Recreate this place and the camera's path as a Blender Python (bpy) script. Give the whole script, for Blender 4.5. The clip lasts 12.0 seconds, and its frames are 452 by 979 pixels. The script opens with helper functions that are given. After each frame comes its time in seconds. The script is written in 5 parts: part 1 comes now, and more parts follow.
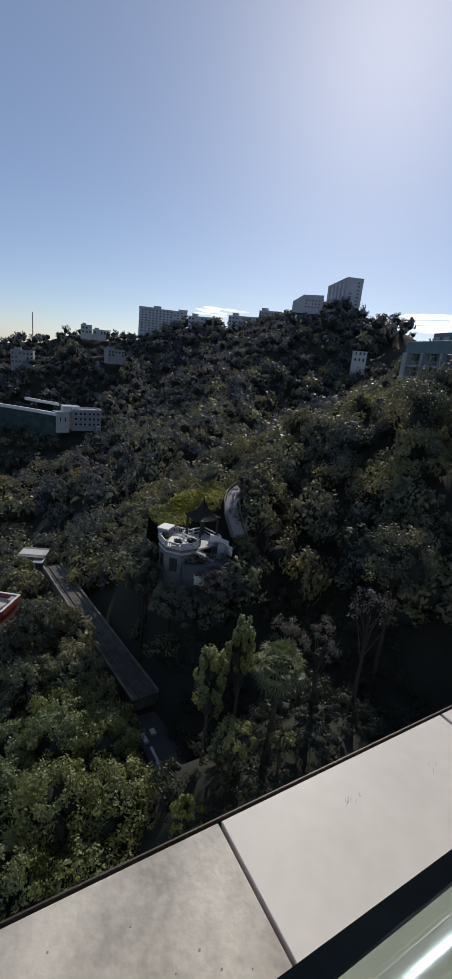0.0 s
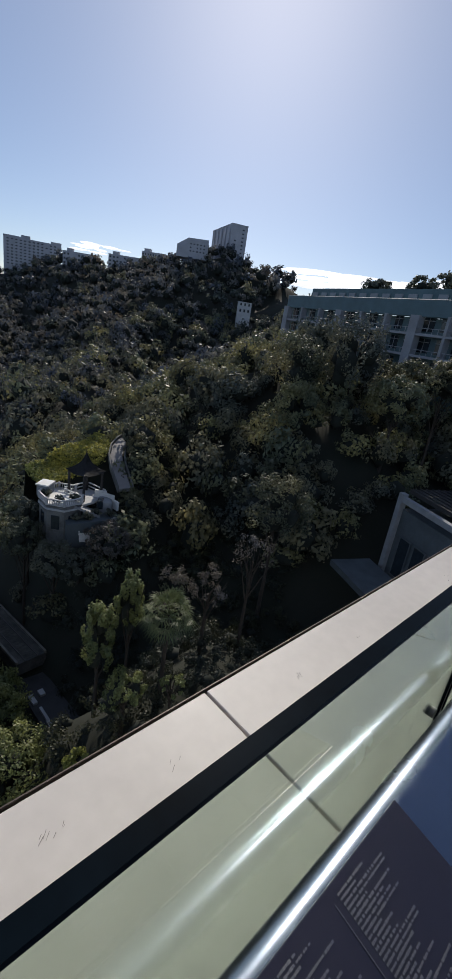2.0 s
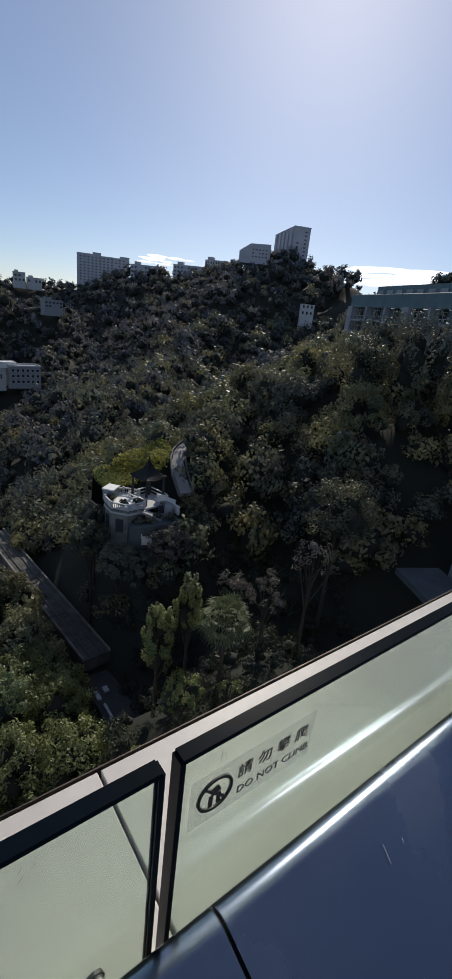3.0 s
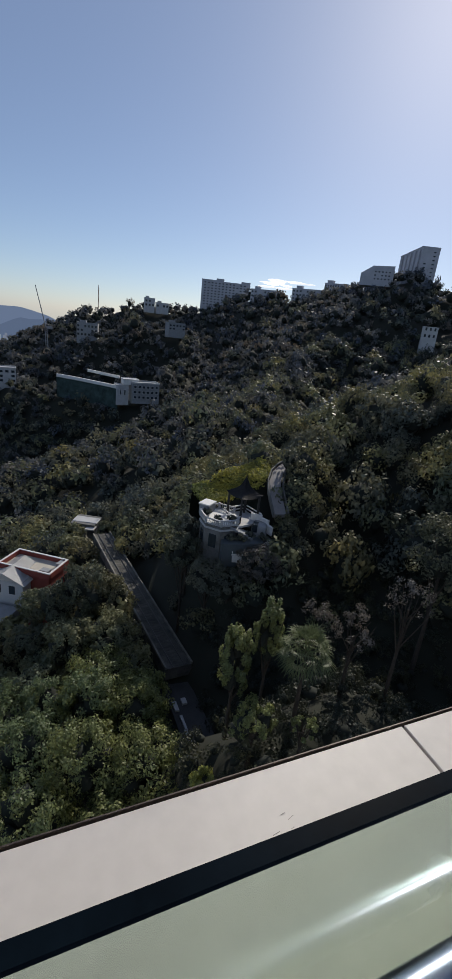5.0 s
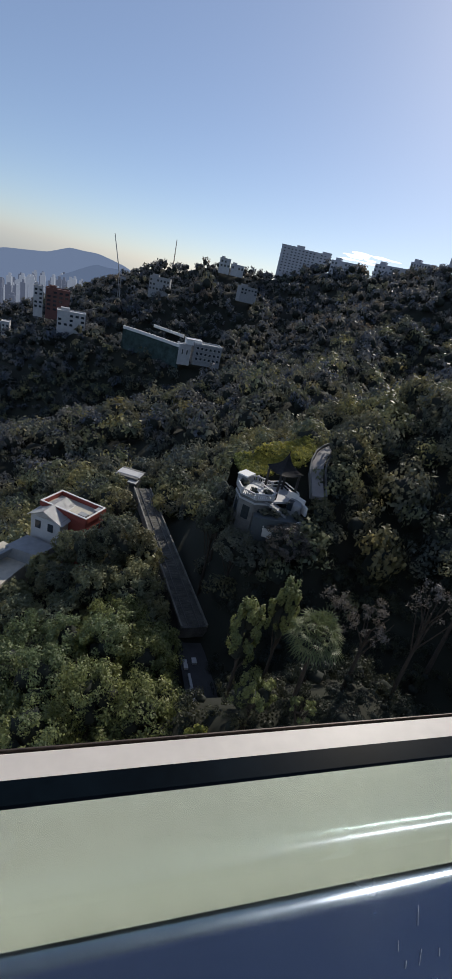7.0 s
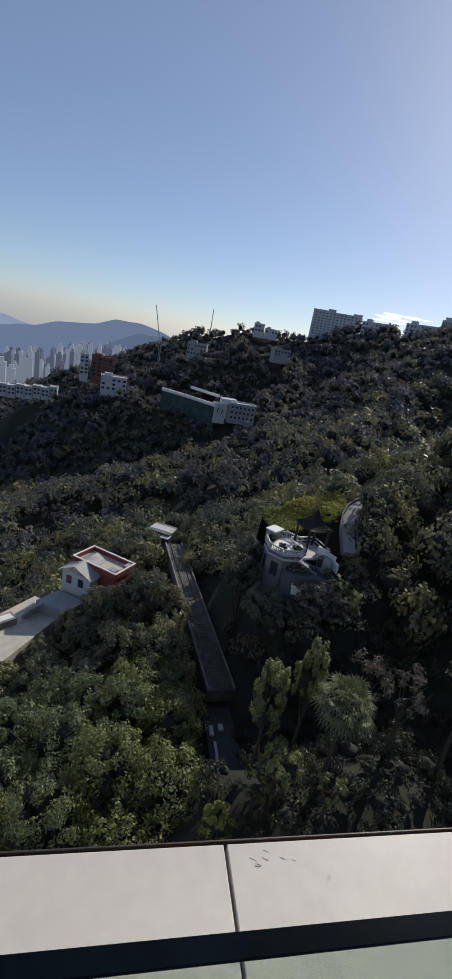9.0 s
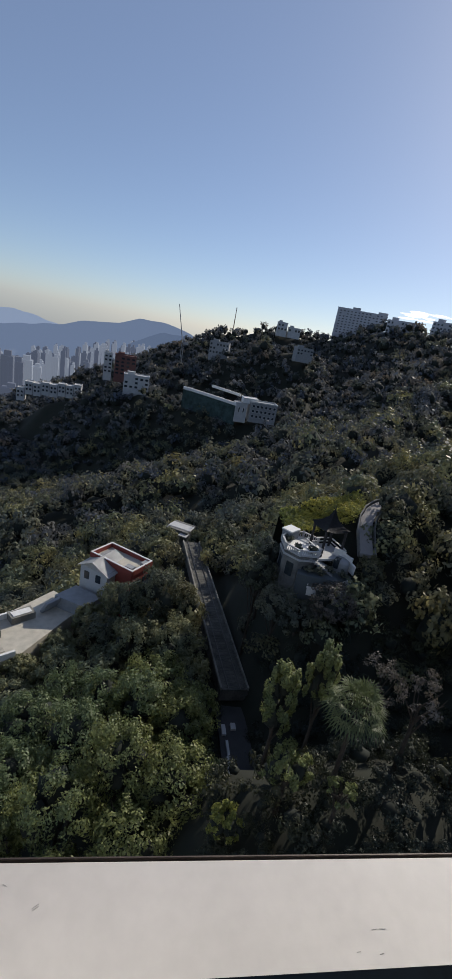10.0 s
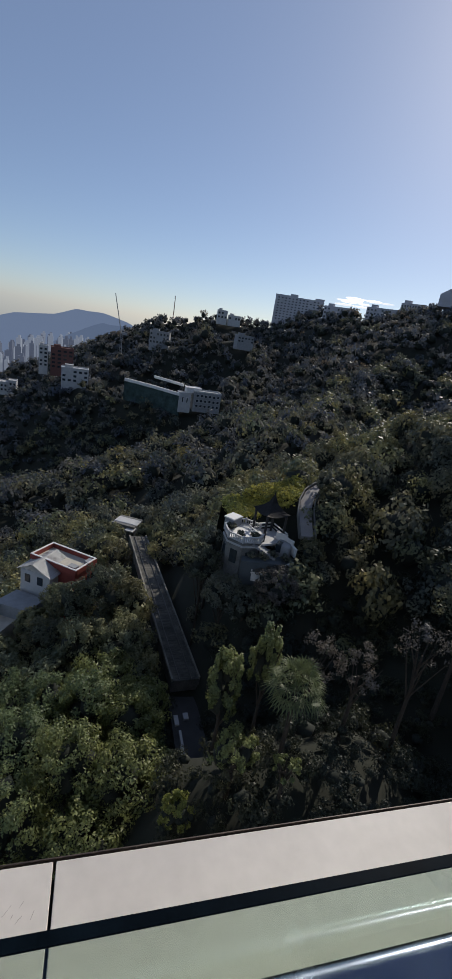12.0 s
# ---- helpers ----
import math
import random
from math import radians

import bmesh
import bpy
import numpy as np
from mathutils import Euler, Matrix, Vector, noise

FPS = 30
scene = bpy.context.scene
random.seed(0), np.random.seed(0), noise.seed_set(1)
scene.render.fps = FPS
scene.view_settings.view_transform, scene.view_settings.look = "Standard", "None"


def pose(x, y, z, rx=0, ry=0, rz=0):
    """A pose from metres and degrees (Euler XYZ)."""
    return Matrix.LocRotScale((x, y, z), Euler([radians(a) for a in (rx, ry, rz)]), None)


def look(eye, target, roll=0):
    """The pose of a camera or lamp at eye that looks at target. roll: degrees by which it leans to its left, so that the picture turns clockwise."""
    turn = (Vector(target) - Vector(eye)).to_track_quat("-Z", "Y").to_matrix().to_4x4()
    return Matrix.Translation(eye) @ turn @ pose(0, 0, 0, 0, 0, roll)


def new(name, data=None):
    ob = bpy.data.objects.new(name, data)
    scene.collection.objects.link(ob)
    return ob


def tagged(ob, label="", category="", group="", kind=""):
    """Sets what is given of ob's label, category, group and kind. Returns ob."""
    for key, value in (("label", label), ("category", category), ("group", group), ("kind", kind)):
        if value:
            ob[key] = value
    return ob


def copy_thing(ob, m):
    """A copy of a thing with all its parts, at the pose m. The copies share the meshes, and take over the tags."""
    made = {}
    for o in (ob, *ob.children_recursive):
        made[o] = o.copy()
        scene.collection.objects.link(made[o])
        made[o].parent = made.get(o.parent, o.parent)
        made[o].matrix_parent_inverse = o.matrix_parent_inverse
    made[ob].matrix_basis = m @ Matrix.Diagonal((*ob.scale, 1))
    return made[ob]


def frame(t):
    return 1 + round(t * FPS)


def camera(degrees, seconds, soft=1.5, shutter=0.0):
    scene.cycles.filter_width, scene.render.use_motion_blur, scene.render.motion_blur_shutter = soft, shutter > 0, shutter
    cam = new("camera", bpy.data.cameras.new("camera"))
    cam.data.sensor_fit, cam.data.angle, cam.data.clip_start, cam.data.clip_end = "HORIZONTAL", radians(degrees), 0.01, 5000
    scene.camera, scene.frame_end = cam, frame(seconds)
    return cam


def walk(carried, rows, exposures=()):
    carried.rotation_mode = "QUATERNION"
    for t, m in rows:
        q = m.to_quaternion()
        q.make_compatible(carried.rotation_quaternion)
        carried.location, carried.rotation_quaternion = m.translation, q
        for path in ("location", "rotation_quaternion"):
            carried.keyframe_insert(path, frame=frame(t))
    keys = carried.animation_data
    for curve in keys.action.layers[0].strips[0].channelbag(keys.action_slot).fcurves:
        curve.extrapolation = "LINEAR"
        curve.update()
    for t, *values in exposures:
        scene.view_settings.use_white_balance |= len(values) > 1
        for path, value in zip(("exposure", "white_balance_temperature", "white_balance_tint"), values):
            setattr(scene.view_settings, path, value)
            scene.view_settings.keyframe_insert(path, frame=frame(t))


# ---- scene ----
cam = camera(52.6, 12.0, soft=0.8)
PATH = [
    (0, (0.203, -0.586, 0.903), (1.212, 1.052, 0.356), 5.8),
    (0.5, (0.243, -0.573, 0.89), (1.401, 0.947, 0.3), 6.5),
    (1, (0.327, -0.571, 0.88), (1.615, 0.822, 0.249), 6.3),
    (1.5, (0.474, -0.59, 0.875), (1.821, 0.725, 0.2), 12.2),
    (2, (0.677, -0.595, 0.853), (2.047, 0.692, 0.169), 9.1),
    (2.5, (0.852, -0.63, 0.91), (2.241, 0.643, 0.239), 8.3),
    (3, (1.073, -0.67, 0.917), (2.239, 0.795, 0.216), 6.4),
    (3.5, (1.261, -0.612, 0.887), (2.247, 0.973, 0.168), 6.5),
    (3.7, (1.353, -0.608, 0.895), (2.257, 1.028, 0.183), 6.2),
    (5.3, (2.322, -0.64, 0.923), (3.068, 1.094, 0.262), 7.9),
    (5.5, (2.416, -0.647, 0.935), (3.14, 1.081, 0.236), 10.7),
    (6, (2.629, -0.684, 0.976), (3.293, 1.06, 0.258), 11.8),
    (6.5, (2.907, -0.686, 0.988), (3.562, 1.067, 0.28), 11.1),
    (7, (3.192, -0.691, 0.972), (3.796, 1.033, 0.157), 13.1),
    (7.5, (3.43, -0.695, 1.041), (3.965, 1.065, 0.256), 12.1),
    (7.7, (3.514, -0.689, 1.041), (3.974, 1.105, 0.286), 11.3),
    (9.3, (4.601, -0.697, 1.095), (5.013, 1.159, 0.473), 10.7),
    (9.5, (4.735, -0.71, 1.123), (5.091, 1.153, 0.487), 10.9),
    (10, (5.025, -0.694, 1.128), (5.363, 1.169, 0.484), 10.6),
    (10.5, (5.42, -0.704, 1.139), (5.807, 1.154, 0.508), 9.9),
    (11, (5.751, -0.726, 1.179), (6.204, 1.121, 0.562), 8.9),
    (11.5, (6.09, -0.726, 1.221), (6.648, 1.091, 0.598), 9.6),
    (12, (6.401, -0.848, 1.357), (6.951, 0.961, 0.707), 9.4),
]
UNIT = 1.5     # metres in a unit of the plan: path, places and sizes below are in plan units
walk(cam, [(t, look(Vector(eye) * UNIT, Vector(target) * UNIT, roll)) for t, eye, target, roll in PATH],
     [(0.0, 0.15), (1.5, 0.2), (5.5, 0.16), (6.5, 0.18), (7.0, 0.34), (7.6, 0.3), (9.5, 0.27), (10.5, 0.25), (12.0, 0.15)])

# ---- sky and sun ----
SUN_AZ, SUN_EL = 44.0, 32.0          # degrees to the right of +y, and above the horizon
world = bpy.data.worlds.new("world")
scene.world = world
world.use_nodes = True
wn, wl = world.node_tree.nodes, world.node_tree.links
sky = wn.new("ShaderNodeTexSky")
sky.sky_type, sky.sun_disc = "NISHITA", False
sky.sun_elevation, sky.sun_rotation = radians(SUN_EL), radians(SUN_AZ)
sky.altitude, sky.air_density, sky.dust_density, sky.ozone_density = 900, 0.85, 0.85, 3.0
even = wn.new("ShaderNodeMixRGB")
even.inputs[0].default_value, even.inputs[2].default_value = 0.34, (2.5, 3.0, 4.3, 1)
wl.new(sky.outputs[0], even.inputs[1])
wl.new(even.outputs[0], wn["Background"].inputs[0])
wn["Background"].inputs[1].default_value = 0.092
sun = new("sun", bpy.data.lights.new("sun", "SUN"))
sun.data.energy, sun.data.angle, sun.data.color = 3.2, radians(0.5), (1.0, 0.93, 0.82)
sun_dir = Vector((math.sin(radians(SUN_AZ)) * math.cos(radians(SUN_EL)), math.cos(radians(SUN_AZ)) * math.cos(radians(SUN_EL)), math.sin(radians(SUN_EL))))
sun.matrix_world = look(sun_dir * 50, (0, 0, 0))


# ---- materials ----
def material(name, colour, rough=0.6, metal=0.0, vary=0.15, scale=3.0, bump=0.0, bump_scale=40.0, second=None, island=0.0, each=0.0, spec=0.5, coat=0.0):
    """A procedural surface: two scales of noise between colour and a second colour, with fine relief."""
    m = bpy.data.materials.new(name)
    m.use_nodes = True
    n, l = m.node_tree.nodes, m.node_tree.links
    b = n["Principled BSDF"]
    b.inputs["Roughness"].default_value, b.inputs["Metallic"].default_value = rough, metal
    b.inputs["Specular IOR Level"].default_value = spec
    b.inputs["Coat Weight"].default_value = coat
    at_ = n.new("ShaderNodeTexCoord")
    big, small = n.new("ShaderNodeTexNoise"), n.new("ShaderNodeTexNoise")
    big.inputs["Scale"].default_value, small.inputs["Scale"].default_value = scale, scale * 11
    big.inputs["Detail"].default_value = small.inputs["Detail"].default_value = 6
    for t in (big, small):
        l.new(at_.outputs["Object"], t.inputs["Vector"])
    mixed = n.new("ShaderNodeMath")
    mixed.operation = "MULTIPLY_ADD"
    l.new(small.outputs[0], mixed.inputs[0])
    mixed.inputs[1].default_value = 0.4
    l.new(big.outputs[0], mixed.inputs[2])
    ramp = n.new("ShaderNodeValToRGB")
    other = second or [c * (1 - vary * 1.6) for c in colour]
    ramp.color_ramp.elements[0].color, ramp.color_ramp.elements[1].color = (*other, 1), (*colour, 1)
    ramp.color_ramp.elements[0].position, ramp.color_ramp.elements[1].position = 0.5, 0.9
    l.new(mixed.outputs[0], ramp.inputs[0])
    out = ramp.outputs[0]
    if island or each:
        info = n.new("ShaderNodeNewGeometry" if island else "ShaderNodeObjectInfo")
        hsv, rng = n.new("ShaderNodeHueSaturation"), n.new("ShaderNodeMapRange")
        amount = island or each
        rng.inputs["To Min"].default_value, rng.inputs["To Max"].default_value = 1 - amount, 1 + amount
        l.new(info.outputs["Random Per Island" if island else "Random"], rng.inputs["Value"])
        l.new(rng.outputs[0], hsv.inputs["Value"])
        l.new(out, hsv.inputs["Color"])
        out = hsv.outputs[0]
    l.new(out, b.inputs["Base Color"])
    if bump:
        grain, bp = n.new("ShaderNodeTexNoise"), n.new("ShaderNodeBump")
        grain.inputs["Scale"].default_value, grain.inputs["Detail"].default_value = bump_scale, 5
        l.new(at_.outputs["Object"], grain.inputs["Vector"])
        l.new(grain.outputs[0], bp.inputs["Height"])
        bp.inputs["Strength"].default_value, bp.inputs["Distance"].default_value = bump, 0.02
        l.new(bp.outputs[0], b.inputs["Normal"])
    return m


def leaf_material(name, colour, through_leaf=0.35, vary=0.4, sheen=0.2):
    m = bpy.data.materials.new(name)
    m.use_nodes = True
    n, l = m.node_tree.nodes, m.node_tree.links
    b, out = n["Principled BSDF"], n["Material Output"]
    info, hsv, rng = n.new("ShaderNodeNewGeometry"), n.new("ShaderNodeHueSaturation"), n.new("ShaderNodeMapRange")
    rng.inputs["To Min"].default_value, rng.inputs["To Max"].default_value = 1 - vary, 1 + vary
    l.new(info.outputs["Random Per Island"], rng.inputs["Value"])
    at_, patch, ramp = n.new("ShaderNodeTexCoord"), n.new("ShaderNodeTexNoise"), n.new("ShaderNodeValToRGB")
    patch.inputs["Scale"].default_value = 0.09
    l.new(at_.outputs["Object"], patch.inputs["Vector"])
    l.new(patch.outputs[0], ramp.inputs[0])
    ramp.color_ramp.elements[0].color, ramp.color_ramp.elements[0].position = (colour[0] * 0.62, colour[1] * 0.68, colour[2] * 0.9, 1), 0.38
    ramp.color_ramp.elements[1].color, ramp.color_ramp.elements[1].position = (colour[0] * 1.35, colour[1] * 1.15, colour[2], 1), 0.65
    l.new(ramp.outputs[0], hsv.inputs["Color"])
    l.new(rng.outputs[0], hsv.inputs["Value"])
    l.new(hsv.outputs[0], b.inputs["Base Color"])
    b.inputs["Roughness"].default_value = 0.5
    b.inputs["Specular IOR Level"].default_value = sheen
    tr, mix = n.new("ShaderNodeBsdfTranslucent"), n.new("ShaderNodeMixShader")
    l.new(hsv.outputs[0], tr.inputs["Color"])
    mix.inputs[0].default_value = through_leaf
    l.new(b.outputs[0], mix.inputs[1])
    l.new(tr.outputs[0], mix.inputs[2])
    l.new(mix.outputs[0], out.inputs[0])
    return m


def glass_material():
    m = bpy.data.materials.new("green_glass")
    m.use_nodes = True
    n, l = m.node_tree.nodes, m.node_tree.links
    b = n["Principled BSDF"]
    b.inputs["Base Color"].default_value = (0.72, 0.86, 0.74, 1)
    b.inputs["Roughness"].default_value, b.inputs["IOR"].default_value = 0.01, 1.5
    at_, turn_, smear, ramp = n.new("ShaderNodeTexCoord"), n.new("ShaderNodeMapping"), n.new("ShaderNodeTexNoise"), n.new("ShaderNodeValToRGB")
    turn_.inputs["Scale"].default_value = (0.8, 3, 5)
    smear.inputs["Scale"].default_value, smear.inputs["Detail"].default_value = 1.5, 5
    l.new(at_.outputs["Object"], turn_.inputs["Vector"])
    l.new(turn_.outputs[0], smear.inputs["Vector"])
    l.new(smear.outputs[0], ramp.inputs[0])
    ramp.color_ramp.elements[0].color, ramp.color_ramp.elements[0].position = (0.67, 0.77, 0.66, 1), 0.35
    ramp.color_ramp.elements[1].color, ramp.color_ramp.elements[1].position = (0.73, 0.87, 0.76, 1), 0.62
    l.new(ramp.outputs[0], b.inputs["Base Color"])
    b.inputs["Transmission Weight"].default_value = 1.0
    b.inputs["Specular IOR Level"].default_value = 0.15
    return m


TILE = material("coping_panel", (0.62, 0.57, 0.53), 0.42, 0.0, 0.1, 2.2, 0.012, 90)
TILE_OLD = material("weathered_panel", (0.56, 0.51, 0.45), 0.6, 0.0, 0.35, 5.0, 0.08, 60, second=(0.27, 0.24, 0.21))
DARK = material("dark_joint", (0.02, 0.02, 0.022), 0.7)
LIP = material("aluminium_lip", (0.62, 0.6, 0.57), 0.35, 0.6, 0.1, 6)
GLASS = glass_material()
EDGE = material("glass_edge", (0.004, 0.008, 0.012), 0.3, 0.0, 0.3, 14, spec=0.03)
STEEL = material("brushed_steel", (0.18, 0.21, 0.27), 0.3, 1.0, 0.06, 8, 0.0, 200)


def brushed(m):
    """Fine brush lines across the sheet, with rubbed and scratched patches in its gloss."""
    n, l = m.node_tree.nodes, m.node_tree.links
    b = n["Principled BSDF"]
    at_, turn_ = n.new("ShaderNodeTexCoord"), n.new("ShaderNodeMapping")
    turn_.inputs["Scale"].default_value = (420, 9, 9)
    lines, rub, bp, mul = n.new("ShaderNodeTexNoise"), n.new("ShaderNodeTexNoise"), n.new("ShaderNodeBump"), n.new("ShaderNodeMath")
    lines.inputs["Scale"].default_value, lines.inputs["Detail"].default_value = 1.0, 3
    rub.inputs["Scale"].default_value, rub.inputs["Detail"].default_value = 7.0, 7
    l.new(at_.outputs["Object"], turn_.inputs["Vector"])
    l.new(turn_.outputs[0], lines.inputs["Vector"])
    l.new(at_.outputs["Object"], rub.inputs["Vector"])
    l.new(lines.outputs[0], bp.inputs["Height"])
    bp.inputs["Strength"].default_value, bp.inputs["Distance"].default_value = 0.16, 0.0006
    l.new(bp.outputs[0], b.inputs["Normal"])
    mul.operation = "MULTIPLY_ADD"
    mul.inputs[1].default_value, mul.inputs[2].default_value = 0.36, 0.05
    l.new(rub.outputs[0], mul.inputs[0])
    l.new(mul.outputs[0], b.inputs["Roughness"])


brushed(STEEL)
APRON = material("dark_steel_panel", (0.05, 0.055, 0.055), 0.45, 0.4, 0.2, 4)
BOLT = material("bolt_steel", (0.1, 0.1, 0.1), 0.45, 0.7)
PLATE = material("navy_plate", (0.014, 0.013, 0.025), 0.3, 0.0, 0.1, 5)
YELLOW = material("pale_yellow_label", (0.22, 0.225, 0.12), 0.5, 0.0, 0.05, 5)
INK = material("black_ink", (0.015, 0.017, 0.015), 0.6)
WHITE_INK = material("white_ink", (0.11, 0.11, 0.13), 0.6)
FILM = material("clear_film", (0.7, 0.74, 0.66), 0.3)
FILM.node_tree.nodes["Principled BSDF"].inputs["Alpha"].default_value = 0.14
DECK = material("deck_paving", (0.3, 0.28, 0.26), 0.7, 0.0, 0.2, 2, 0.2, 60, each=0.1)
RENDER = material("facade_render", (0.5, 0.48, 0.45), 0.7, 0.0, 0.12, 0.6)
EARTH = material("forest_floor", (0.022, 0.022, 0.014), 0.95, 0.0, 0.4, 0.15, 0.4, 3, second=(0.014, 0.018, 0.01))
ASPHALT = material("asphalt", (0.06, 0.06, 0.06), 0.85, 0.0, 0.2, 0.6, 0.2, 20)
CONCRETE = material("old_concrete", (0.24, 0.23, 0.2), 0.85, 0.0, 0.35, 0.7, 0.3, 12)
PATHING = material("path_concrete", (0.27, 0.25, 0.24), 0.8, 0.0, 0.12, 0.8, 0.1, 10)
RAIL = material("rail_steel", (0.14, 0.13, 0.12), 0.5, 0.6)
SLEEPER = material("sleeper_concrete", (0.115, 0.11, 0.095), 0.9, 0.0, 0.4, 1.2)
BED = material("track_bed", (0.13, 0.125, 0.11), 0.9, 0.0, 0.5, 0.5, 0.3, 12)
BARK = material("bark", (0.055, 0.043, 0.032), 0.9, 0.0, 0.3, 3, 0.5, 15)
# Far greens are greyed and blued: a little haze mixed into the leaf colour.
LEAF_FAR = leaf_material("leaves_far_hazed", (0.135, 0.15, 0.145), 0.28, 0.2, 0.05)
LEAF_FAR_PALE = leaf_material("leaves_far_hazed_pale", (0.185, 0.198, 0.185), 0.28, 0.2, 0.05)
LEAF_FAR_OLIVE = leaf_material("leaves_far_hazed_olive", (0.18, 0.165, 0.13), 0.28, 0.2, 0.05)
LEAF_DARK = leaf_material("leaves_dark", (0.155, 0.17, 0.12), 0.28, 0.22, 0.05)
LEAF_WOOD = leaf_material("leaves_wood", (0.21, 0.225, 0.115), 0.28, 0.25, 0.14)
LEAF = leaf_material("leaves_broad", (0.225, 0.265, 0.095), 0.45, 0.35, 0.4)
LEAF_OLIVE = leaf_material("leaves_olive", (0.165, 0.168, 0.088), 0.4)
LEAF_GREY = leaf_material("leaves_grey", (0.15, 0.14, 0.11), 0.3)
# Undergrowth leaves: the slope's shade is put into this darkened green.
LEAF_SHADE = leaf_material("leaves_darkened_for_shade", (0.045, 0.055, 0.035), 0.2, 0.25)
LEAF_LIME = leaf_material("leaves_lime", (0.36, 0.38, 0.1), 0.6)
LEAF_PALM = leaf_material("leaves_palm", (0.11, 0.14, 0.06), 0.3)
# Dark filling for crowns: the shade between leaves is put into its colour.
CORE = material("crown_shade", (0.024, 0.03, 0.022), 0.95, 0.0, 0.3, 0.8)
WHITE = material("white_paint", (0.76, 0.75, 0.72), 0.6, 0.0, 0.1, 1.5, 0.05, 30)
FACADE = material("pale_facade", (0.48, 0.48, 0.52), 0.7, 0.0, 0.15, 0.12)
GREYW = material("grey_wall", (0.3, 0.31, 0.32), 0.75, 0.0, 0.15, 0.9)
PALE = material("pale_wall", (0.5, 0.5, 0.5), 0.75, 0.0, 0.12, 0.4)
SLATE = material("dark_roof_tiles", (0.035, 0.032, 0.033), 0.6, 0.0, 0.3, 3, 0.3, 20)
RED = material("red_wall", (0.27, 0.055, 0.04), 0.7, 0.0, 0.15, 0.8)
BROWN = material("brown_wall", (0.16, 0.07, 0.06), 0.75, 0.0, 0.15, 0.8)
TIN = material("pale_sheet_roof", (0.62, 0.62, 0.62), 0.5, 0.0, 0.06, 1)
# White of the teal block, greyed so the colour itself carries shade.
SHADE_WHITE = material("shaded_white", (0.34, 0.35, 0.37), 0.75, 0.0, 0.15, 0.4)
# Darker mottled wall grey; on the lookout drum it stands in for shade.
DIMW = material("dimmed_mottled_wall", (0.2, 0.2, 0.19), 0.8, 0.0, 0.4, 0.5)
DARKWALL = material("green_retaining_wall", (0.06, 0.1, 0.095), 0.7, 0.0, 0.4, 0.3, spec=0.2)
# Wall colour dimmed so that the annexe looks shaded under full sun.
DIM = material("shade_dimmed_wall", (0.1, 0.12, 0.13), 0.7, 0.0, 0.2, 0.5)
TEAL = material("teal_facade", (0.1, 0.17, 0.19), 0.6, 0.0, 0.15, 0.4)
PANE = material("window_pane", (0.03, 0.04, 0.05), 0.12, 0.0, 0.2, 2)
TERRACE = material("terrace_paving", (0.52, 0.48, 0.4), 0.75, 0.0, 0.15, 1.0, 0.1, 8)
SLAB = material("paving_slab", (0.5, 0.46, 0.39), 0.8, 0.0, 0.25, 1.4, 0.1, 10, each=0.16)
BRONZE = material("bronze_edge", (0.07, 0.05, 0.042), 0.5, 0.3, 0.2, 9)
FAR_HILL = material("far_hill", (0.12, 0.14, 0.17), 1.0, 0.0, 0.2, 0.004)


# ---- mesh helpers ----
def settle(x, y):
    """How far the distant slopes lie below the crest heights listed here."""
    return 0.0145 * np.maximum(0.0, np.hypot(x, y) - 120.0)


def box(bm, cx, cy, cz, sx, sy, sz, turn=0.0):
    """A box by its centre and size, turned about z by degrees."""
    made = bmesh.ops.create_cube(bm, size=1.0)["verts"]
    bmesh.ops.transform(bm, matrix=pose(cx, cy, cz, 0, 0, turn) @ Matrix.Diagonal((sx, sy, sz, 1)), verts=made)
    return made


def prism(bm, outline, z0, z1):
    """An upright prism over an outline of (x, y) points, counter-clockwise."""
    low = [bm.verts.new((x, y, z0)) for x, y in outline]
    high = [bm.verts.new((x, y, z1)) for x, y in outline]
    bm.faces.new(list(reversed(low))), bm.faces.new(high)
    for i in range(len(low)):
        j = (i + 1) % len(low)
        bm.faces.new((low[i], low[j], high[j], high[i]))


def tube(bm, a, b, r0, r1=None, sides=8):
    """A tapered rod between two points."""
    a, b = Vector(a), Vector(b)
    turn = (b - a).to_track_quat("Z", "Y").to_matrix().to_4x4()
    made = bmesh.ops.create_cone(bm, cap_ends=True, segments=sides, radius1=r0, radius2=r0 if r1 is None else r1, depth=(b - a).length)["verts"]
    bmesh.ops.transform(bm, matrix=Matrix.Translation((a + b) / 2) @ turn, verts=made)


def bevel(bm, width, segments=2):
    bmesh.ops.bevel(bm, geom=bm.edges[:], offset=width, segments=segments, affect="EDGES", profile=0.5)


def mesh_of(name, bm, mat, smooth=False):
    bmesh.ops.recalc_face_normals(bm, faces=bm.faces[:])
    me = bpy.data.meshes.new(name)
    bm.to_mesh(me)
    bm.free()
    me.materials.append(mat)
    if smooth:
        me.shade_smooth()
    return me


def part(name, bm, mat, parent=None, label="", smooth=False):
    ob = new(name, mesh_of(name, bm, mat, smooth) if isinstance(bm, bmesh.types.BMesh) else bm)
    ob.parent = parent
    return tagged(ob, label)


